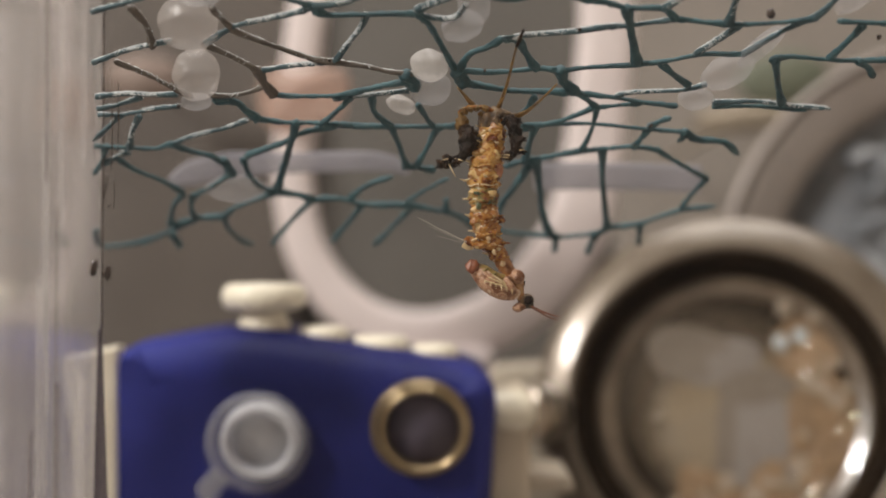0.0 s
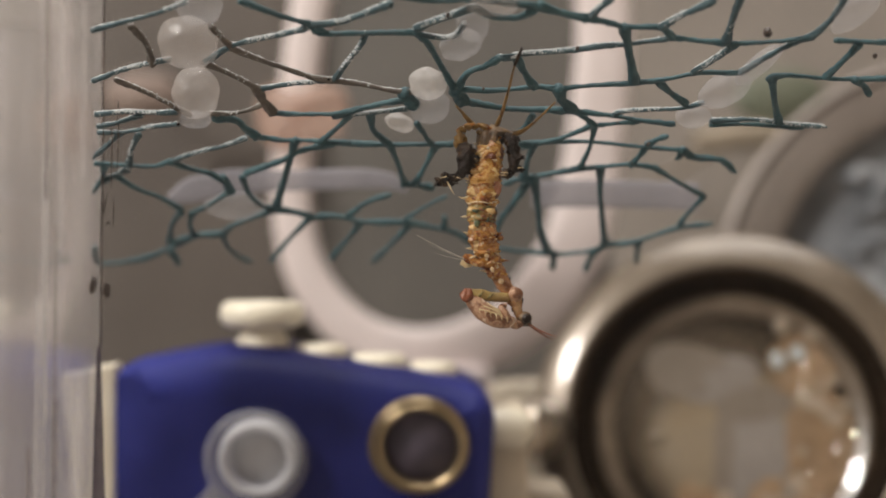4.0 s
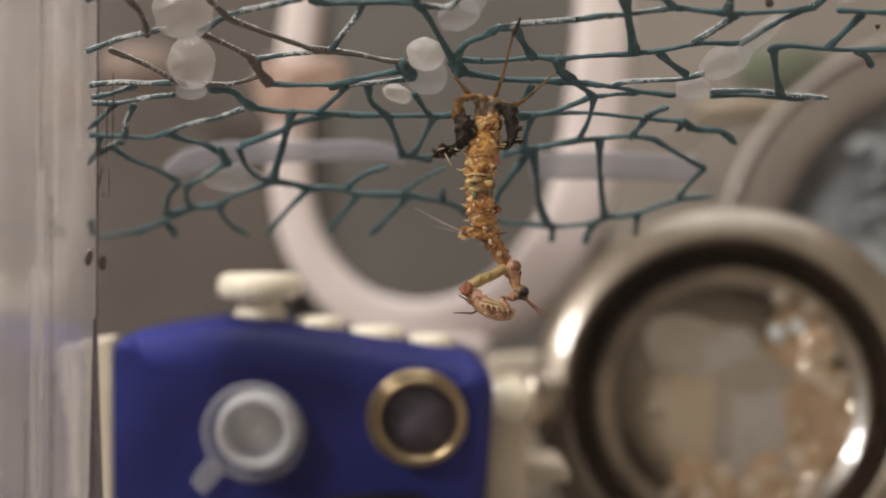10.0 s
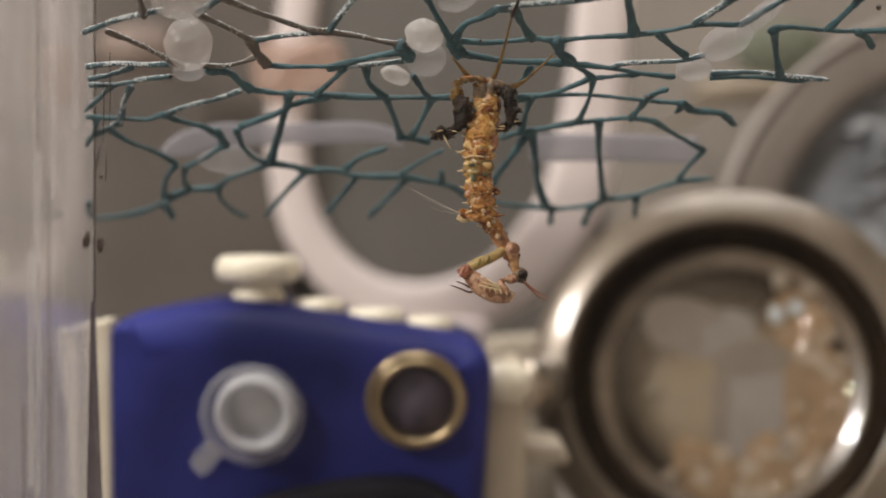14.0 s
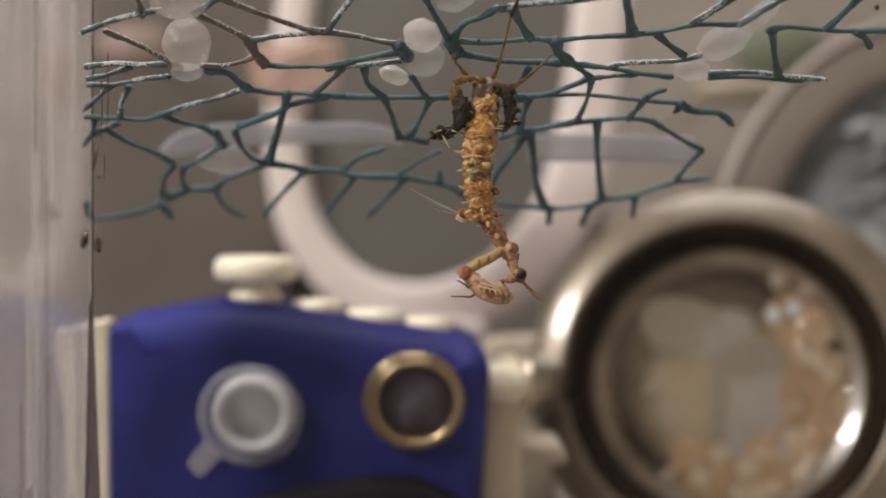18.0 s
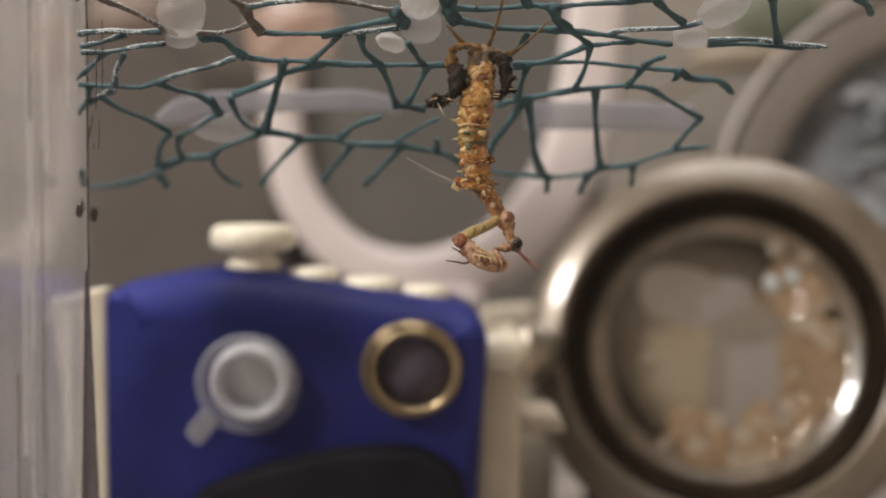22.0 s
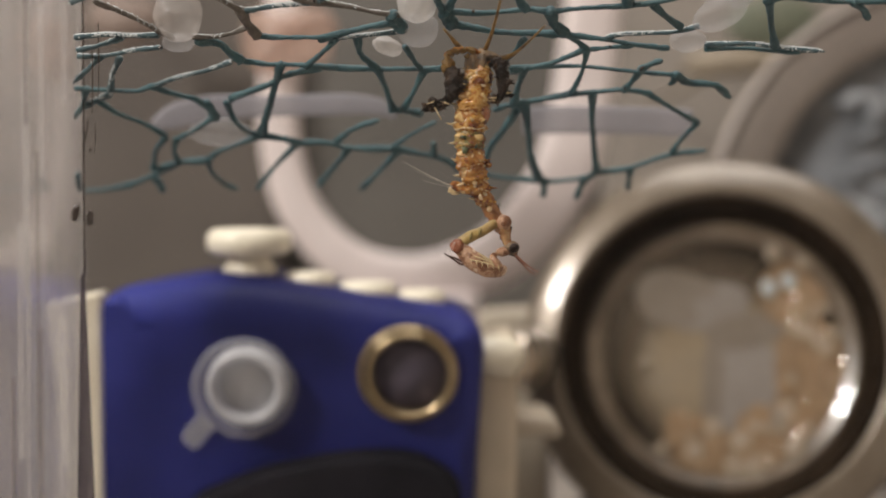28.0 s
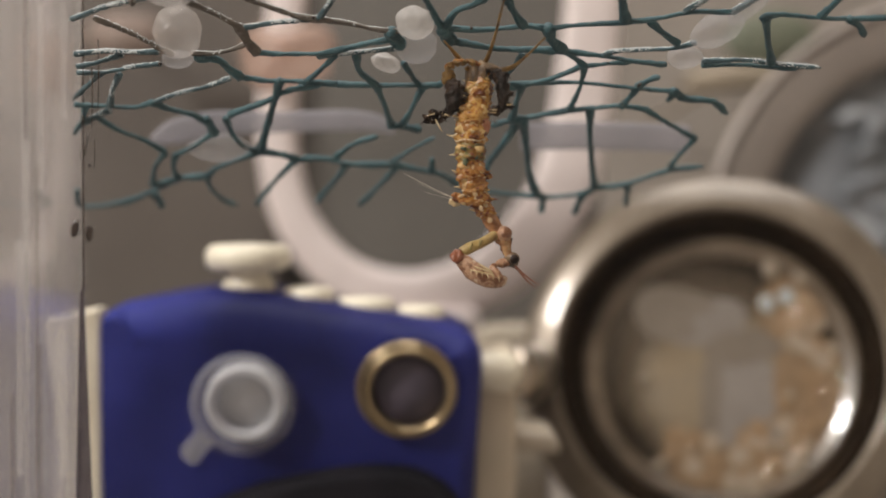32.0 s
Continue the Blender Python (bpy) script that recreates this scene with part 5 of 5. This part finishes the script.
# thorax, neck and head
part("thorax", tube(bmesh.new(), [(6.3, 150.0, 2.5), (7.1, 150.0, 1.1), (7.9, 150.0, -0.1), (8.6, 150.0, -1.3), (8.8, 150.0, -2.2), (9.2, 150.0, -3.1)], [1.15, 0.95, 0.85, 1.0, 0.72, 0.58, 0.55], 16, 5, 0.3), M_THORAX, mantis)
part("thorax_knob", blob(bmesh.new(), (8.5, 149.6, -0.2), (1.0, 1.0, 1.0), 0, 0.15), M_FEMUR, mantis, "round tan knob of the thorax")
part("thorax_spine", cone(bmesh.new(), (7.5, 150.0, 1.3), (8.0, 149.6, 2.0), 0.35), M_DARKLEG, mantis)
part("thorax_spine", cone(bmesh.new(), (9.3, 150.0, -0.8), (9.4, 149.6, -1.3), 0.3), M_DARKLEG, mantis)
head_at = (9.0, 150.0, -2.6)
head = part("head", blob(bmesh.new(), (9.5, 150.0, -3.3), (0.92, 0.85, 0.92), 25, 0.25), M_PELVIS, mantis, "dark brown wedge-shaped head", pivot=head_at)
part("eye", blob(bmesh.new(), (9.8, 149.2, -3.2), (0.58, 0.42, 0.62), 30, 0.1), M_EYE, head, "glossy black eye")
part("eye", blob(bmesh.new(), (9.9, 150.6, -3.8), (0.5, 0.42, 0.52), 30, 0.0), M_EYE, head, "glossy black eye")
part("horn", cone(bmesh.new(), (10.0, 149.6, -3.0), (10.5, 149.5, -3.1), 0.15), M_EYE, head)
part("jaw", blob(bmesh.new(), (8.5, 149.6, -3.8), (0.85, 0.6, 0.6), 0, 0.2), M_FEMUR, head)
part("antenna", tube(bmesh.new(), [(10.0, 149.6, -4.0), (11.0, 149.4, -4.8), (12.1, 149.2, -5.5), (13.1, 149.0, -6.0)], [0.15, 0.13, 0.1, 0.06], 6, 5), M_FEELER, head)
part("antenna", tube(bmesh.new(), [(10.1, 150.4, -4.2), (11.1, 150.5, -5.1), (12.0, 150.6, -5.9), (12.9, 150.7, -6.4)], [0.13, 0.12, 0.1, 0.06], 6, 5), M_FEELER, head)

# grasping foreleg: upper arm, then the broad toothed thigh with the shank folded on it
shoulder_at = (7.1, 149.6, -0.6)
arm = part("foreleg_coxa", tube(bmesh.new(), [(7.4, 149.6, -0.3), (6.1, 149.2, -1.1), (4.6, 149.0, -1.7), (3.2, 149.0, -2.4)], [0.66, 0.58, 0.6, 0.7, 0.6], 12, 5, 0.1), M_ARM, mantis, "yellow-brown banded upper arm", pivot=shoulder_at)
for u in ((5.5, 148.6, -1.3), (4.4, 148.5, -1.7)):
    part("arm_band", blob(bmesh.new(), u, (0.2, 0.42, 0.52), 16, 0.3, 300, 2), M_BAND, arm)
knee_at = (2.8, 149.0, -2.9)
thigh = part("foreleg_femur", tube(bmesh.new(), [(2.5, 149.0, -2.6), (3.5, 148.8, -3.5), (4.7, 148.6, -4.6), (6.2, 148.6, -5.5), (7.8, 148.8, -5.9), (8.6, 149.0, -5.6)], [0.66, 0.92, 1.16, 1.26, 1.1, 0.8, 0.4], 16, 5, 0.14, 0.55), M_FEMUR, mantis, "broad pinkish-brown banded thigh", pivot=knee_at)
part("knee", blob(bmesh.new(), (2.75, 148.7, -2.9), (0.86, 0.7, 0.95), 30, 0.4), M_RED, thigh, "reddish knee")
for i in range(6):
    f = i / 5
    root = (Vector((4.3, 148.2, -5.2))).lerp(Vector((7.7, 148.3, -6.1)), f)
    part("tooth", cone(bmesh.new(), tuple(root + Vector((0, -0.45, 0.75))), tuple(root + Vector((0.1, -0.75, 0.15))), 0.09), M_PALE, thigh)
for dz in (0.0, 0.75, 1.4):
    a, b = Vector((4.3, 147.9, -4.5)), Vector((8.0, 148.2, -5.3))
    part("shank_ridge", tube(bmesh.new(), [tuple(a + Vector((dz * 0.7, 0, dz * 0.55))), tuple(a.lerp(b, 0.5) + Vector((0, -0.15, dz * 0.45))), tuple(b + Vector((-dz * 0.2, 0, dz * 0.2)))], [0.09, 0.12, 0.08], 6, 4), M_PALE, thigh)
part("shank", tube(bmesh.new(), [(8.0, 148.6, -5.7), (7.5, 148.2, -4.9), (7.0, 148.4, -4.2), (7.5, 149.0, -3.9)], [0.45, 0.5, 0.42, 0.3], 10, 4, 0.1), M_FEMUR, thigh)
# thin feet that flick out past the knee
foot_a_at, foot_b_at = (4.6, 150.0, -4.9), (3.9, 150.0, -4.5)
foot_a = part("foreleg_tarsus", tube(bmesh.new(), [(4.6, 150.0, -4.9), (3.6, 149.9, -5.8), (2.5, 149.9, -5.8), (1.1, 149.9, -5.8)], [0.2, 0.14, 0.11, 0.07], 6, 5), M_FOOT, mantis, "thin dark foot", pivot=foot_a_at)
foot_b = part("foreleg_tarsus", tube(bmesh.new(), [(3.9, 150.0, -4.5), (3.3, 149.9, -4.8), (2.6, 149.9, -4.4), (1.7, 149.9, -4.1)], [0.2, 0.15, 0.12, 0.08], 6, 5), M_FOOT, mantis, "thin dark foot", pivot=foot_b_at)

# walking legs that hold the net
def walking_leg(points, radii):
    return part("walking_leg", tube(bmesh.new(), points, radii, 9, 5, 0.08), M_LEG, mantis)


walking_leg([(5.7, 150.0, 20.0), (6.5, 148.5, 21.4), (7.3, 146.0, 23.8), (7.9, 143.0, 26.4), (8.2, 142.0, 27.5)], [0.36, 0.27, 0.17, 0.13, 0.11])
part("claw", tube(bmesh.new(), [(8.1, 142.3, 27.1), (8.5, 141.5, 28.0), (8.9, 141.0, 28.9)], [0.22, 0.26, 0.14], 7, 4), M_DARKLEG, mantis)
walking_leg([(7.8, 150.0, 19.8), (9.0, 149.5, 20.0), (10.0, 149.0, 20.5), (11.5, 148.0, 21.7), (13.3, 147.0, 23.4)], [0.36, 0.32, 0.22, 0.14, 0.10])
walking_leg([(3.6, 150.0, 20.7), (2.7, 149.0, 21.5), (1.9, 148.0, 22.3), (1.1, 147.0, 23.0)], [0.4, 0.3, 0.18, 0.1])
# arched hips and the dark lobed hind thighs
part("hip", tube(bmesh.new(), [(1.3, 149.0, 20.1), (2.4, 148.6, 20.7), (4.0, 148.6, 20.8), (5.5, 149.0, 20.4)], [0.22, 0.28, 0.26, 0.34], 10, 5, 0.8), M_BODY, mantis)
for u, s in (((2.0, 148.6, 20.3), 0.5), ((2.7, 148.4, 20.5), 0.42), ((3.6, 148.4, 20.7), 0.38), ((4.5, 148.6, 20.6), 0.5), ((4.1, 149.0, 20.0), 0.4)):
    part("hip_lump", blob(bmesh.new(), u, (s, s * 0.8, s * 0.8), 20, 0.7, 400, 3), M_LEG, mantis)
part("hip", tube(bmesh.new(), [(5.5, 149.6, 20.3), (6.8, 149.0, 20.0), (7.8, 149.0, 19.7)], [0.75, 0.55, 0.5], 10, 5, 0.3), M_PELVIS, mantis)
part("pelvis", blob(bmesh.new(), (5.1, 149.4, 18.8), (1.35, 1.3, 1.8), 0, 0.45), M_PELVIS, mantis)
part("hind_knee", blob(bmesh.new(), (1.7, 148.6, 18.9), (0.78, 0.72, 1.0), 0, 0.7), M_LEG, mantis)


def lobed_leg(line, radii, seed, n):
    """A dark thigh with ragged flat lobes, sharp barbs and a few pale bristles."""
    leg = part("hind_thigh", tube(bmesh.new(), line, [r * 0.8 for r in radii], 14, 6, 0.5), M_DARKLEG, mantis, "dark brown lobed hind leg")
    rs2 = random.Random(seed)
    p = spline(line, 6)
    for i in range(n):
        c = p[rs2.randrange(1, len(p))]
        s = rs2.choice((-1, 1))
        c = c + Vector((s * rs2.uniform(0.3, 0.85), rs2.uniform(-0.6, 0.2), rs2.uniform(-0.3, 0.3)))
        part("lobe", blob(bmesh.new(), tuple(c), (rs2.uniform(0.4, 0.8), 0.35, rs2.uniform(0.3, 0.6)), rs2.uniform(-60, 60), 0.9, 500, 3), M_DARKLEG, leg)
        tip = c + Vector((s * rs2.uniform(0.6, 1.1), rs2.uniform(-0.5, 0.0), rs2.uniform(-0.7, 0.1)))
        part("barb", cone(bmesh.new(), tuple(c), tuple(tip), 0.24, 6), M_DARKLEG, leg)
        if i % 3 == 0:
            root = c + Vector((0, -0.4, 0))
            part("bristle", cone(bmesh.new(), tuple(root), tuple(root + Vector((s * rs2.uniform(0.3, 1.0), -0.3, rs2.uniform(-0.6, 0.1)))), 0.1, 5), M_PALE, leg)
    return leg


lobed_leg([(1.9, 148.4, 18.3), (2.4, 148.0, 17.2), (2.4, 147.8, 15.8), (1.7, 147.8, 14.5)], [0.9, 1.3, 1.55, 1.2, 0.7], 5, 9)
lobed_leg([(0.9, 148.0, 14.4), (0.2, 148.0, 13.9), (-0.3, 148.0, 13.4)], [0.55, 0.85, 0.6], 8, 6)
lobed_leg([(7.5, 148.6, 19.4), (8.1, 148.2, 18.3), (8.3, 148.0, 16.5), (8.0, 148.0, 14.6)], [0.75, 1.05, 1.05, 0.8, 0.35], 11, 9)
part("bristle", tube(bmesh.new(), [(-0.1, 147.5, 14.0), (0.4, 147.3, 13.0), (0.9, 147.5, 12.1)], [0.1, 0.09, 0.05], 5, 4), M_PALE, mantis)
for a, b in (((3.1, 148.5, 13.6), (2.3, 148.0, 13.7)), ((2.8, 148.0, 11.9), (1.7, 148.0, 11.6))):
    part("bristle", cone(bmesh.new(), a, b, 0.2), M_PALE, mantis)
# fine hair that stands off the flank
for far, r in (((-3.7, 147.0, 7.1), 0.034), ((-2.4, 147.4, 6.1), 0.016), ((-1.4, 147.6, 4.9), 0.014)):
    mid = Vector((2.7, 148.5, 4.0)).lerp(Vector(far), 0.5) + Vector((0, 0, -0.1))
    part("fine_hair", tube(bmesh.new(), [(2.7, 148.5, 4.0), tuple(mid), far], [r, r * 0.9, r * 0.6], 5, 8), M_HAIR, mantis, "long pale fine hair")


def motions():
    """The arm sinks and folds in the first ten seconds; after that the feet flick, the head nods and the body sways a little."""
    base = ORIGIN[mantis]
    sway = [(0, 0.05, 0), (6, 0.03, 0), (9, 0, 0), (14.5, 0, 0), (19, 0.1, 0.02), (19.5, -0.15, 0.02), (24.5, -0.12, 0), (28, -0.15, 0), (31, -0.1, 0), (31.4, 0.25, 0.5), (32, 0.12, 0.52)]
    walk(mantis, [(t, pose(base.x + x / 1000, base.y, base.z + z / 1000)) for t, x, z in sway])
    # height of the knee above where it comes to rest
    lift = [(0, 4.0), (1, 3.7), (2, 3.37), (3, 3.0), (3.5, 2.8), (5.5, 1.85), (6, 1.5), (6.5, 1.35), (7, 1.3), (7.5, 1.1), (8, 0.94), (8.5, 0.88), (9, 0.8), (9.5, 0.4), (10, 0.0), (12, 0.05), (14, 0.0), (18, -0.15), (20.5, 0.05), (24.5, -0.1), (28, -0.15), (32, -0.05)]
    k0 = Vector(knee_at) - Vector(shoulder_at)
    arm_rows, thigh_rows, a_rows, b_rows = [], [], [], []
    span, rest = math.hypot(k0.x, k0.z), math.atan2(k0.z, k0.x)
    for t, h in lift:
        z = k0.z + h
        turn = math.pi - math.asin(max(-1, min(1, z / span)))
        turn = turn - (rest + 2 * math.pi if rest < 0 else rest)
        arm_rows.append((t, turn))
        x = span * math.cos(turn + rest) - k0.x
        thigh_rows.append((t, x + 0.13 * h, h))
    o = ORIGIN[arm] - base
    walk(arm, [(t, pose(o.x, o.y, o.z, 0, -math.degrees(w), 0)) for t, w in arm_rows])
    o = ORIGIN[thigh] - base
    walk(thigh, [(t, pose(o.x + x / 1000, o.y, o.z + h / 1000, 0, 4 * h / 4.15, 0)) for t, x, h in thigh_rows])
    # the two thin feet ride with the thigh and flick
    knee_path = {t: (x, h) for t, x, h in thigh_rows}

    def ride(t):
        times = sorted(knee_path)
        for p, q in zip(times, times[1:]):
            if p <= t <= q:
                f = (t - p) / (q - p)
                return tuple(knee_path[p][i] * (1 - f) + knee_path[q][i] * f for i in (0, 1))
        return knee_path[times[-1]]

    flick_a = [(0, 205), (3, 205), (6, 205), (6.4, 150), (6.7, 75), (6.9, 12), (7.2, 8), (7.6, 48), (8, 45), (8.5, 38), (9, 18), (9.5, 45), (10, 0), (10.5, 12), (11, -4), (11.5, 8), (12, 4), (13, 0), (13.5, 18), (14, 20), (16.5, 2), (17, 30), (17.5, 22), (18, 0), (18.5, 20), (19, 14), (20, 60), (20.5, 35), (20.9, -2), (21.1, 24), (22, 8), (23, 30), (24, -4), (26.6, -4), (27.2, 20), (28, 32), (29, 35), (30, -6), (30.9, 35), (31.2, 90), (31.5, 150), (32, 205)]
    flick_b = [(0, 205), (3, 205), (6, 205), (6.5, 130), (6.9, 60), (7.6, 20), (8, 20), (9, 2), (10, 12), (11, -2), (12, 0), (13, 4), (14, 0), (16.5, 0), (18, 8), (19, 0), (20, 18), (21.1, 0), (22, 10), (23, 0), (24, 8), (26.6, 0), (28, 0), (29, 6), (30, 0), (30.9, 0), (31.2, 70), (31.5, 140), (32, 200)]
    for ob, rows in ((foot_a, flick_a), (foot_b, flick_b)):
        o = ORIGIN[ob] - base
        walk(ob, [(t, pose(o.x + ride(t)[0] / 1000, o.y, o.z + ride(t)[1] / 1000, 0, w, 0)) for t, w in rows])
    o = ORIGIN[head] - base
    walk(head, [(t, pose(o.x, o.y, o.z, 0, w, 0)) for t, w in ((0, -12), (3, -9), (6, -6), (8, -3), (10, 1), (12, 0), (14, 2), (18, 4), (22, 5), (26.6, 6), (29, 4), (32, 6))])


motions()
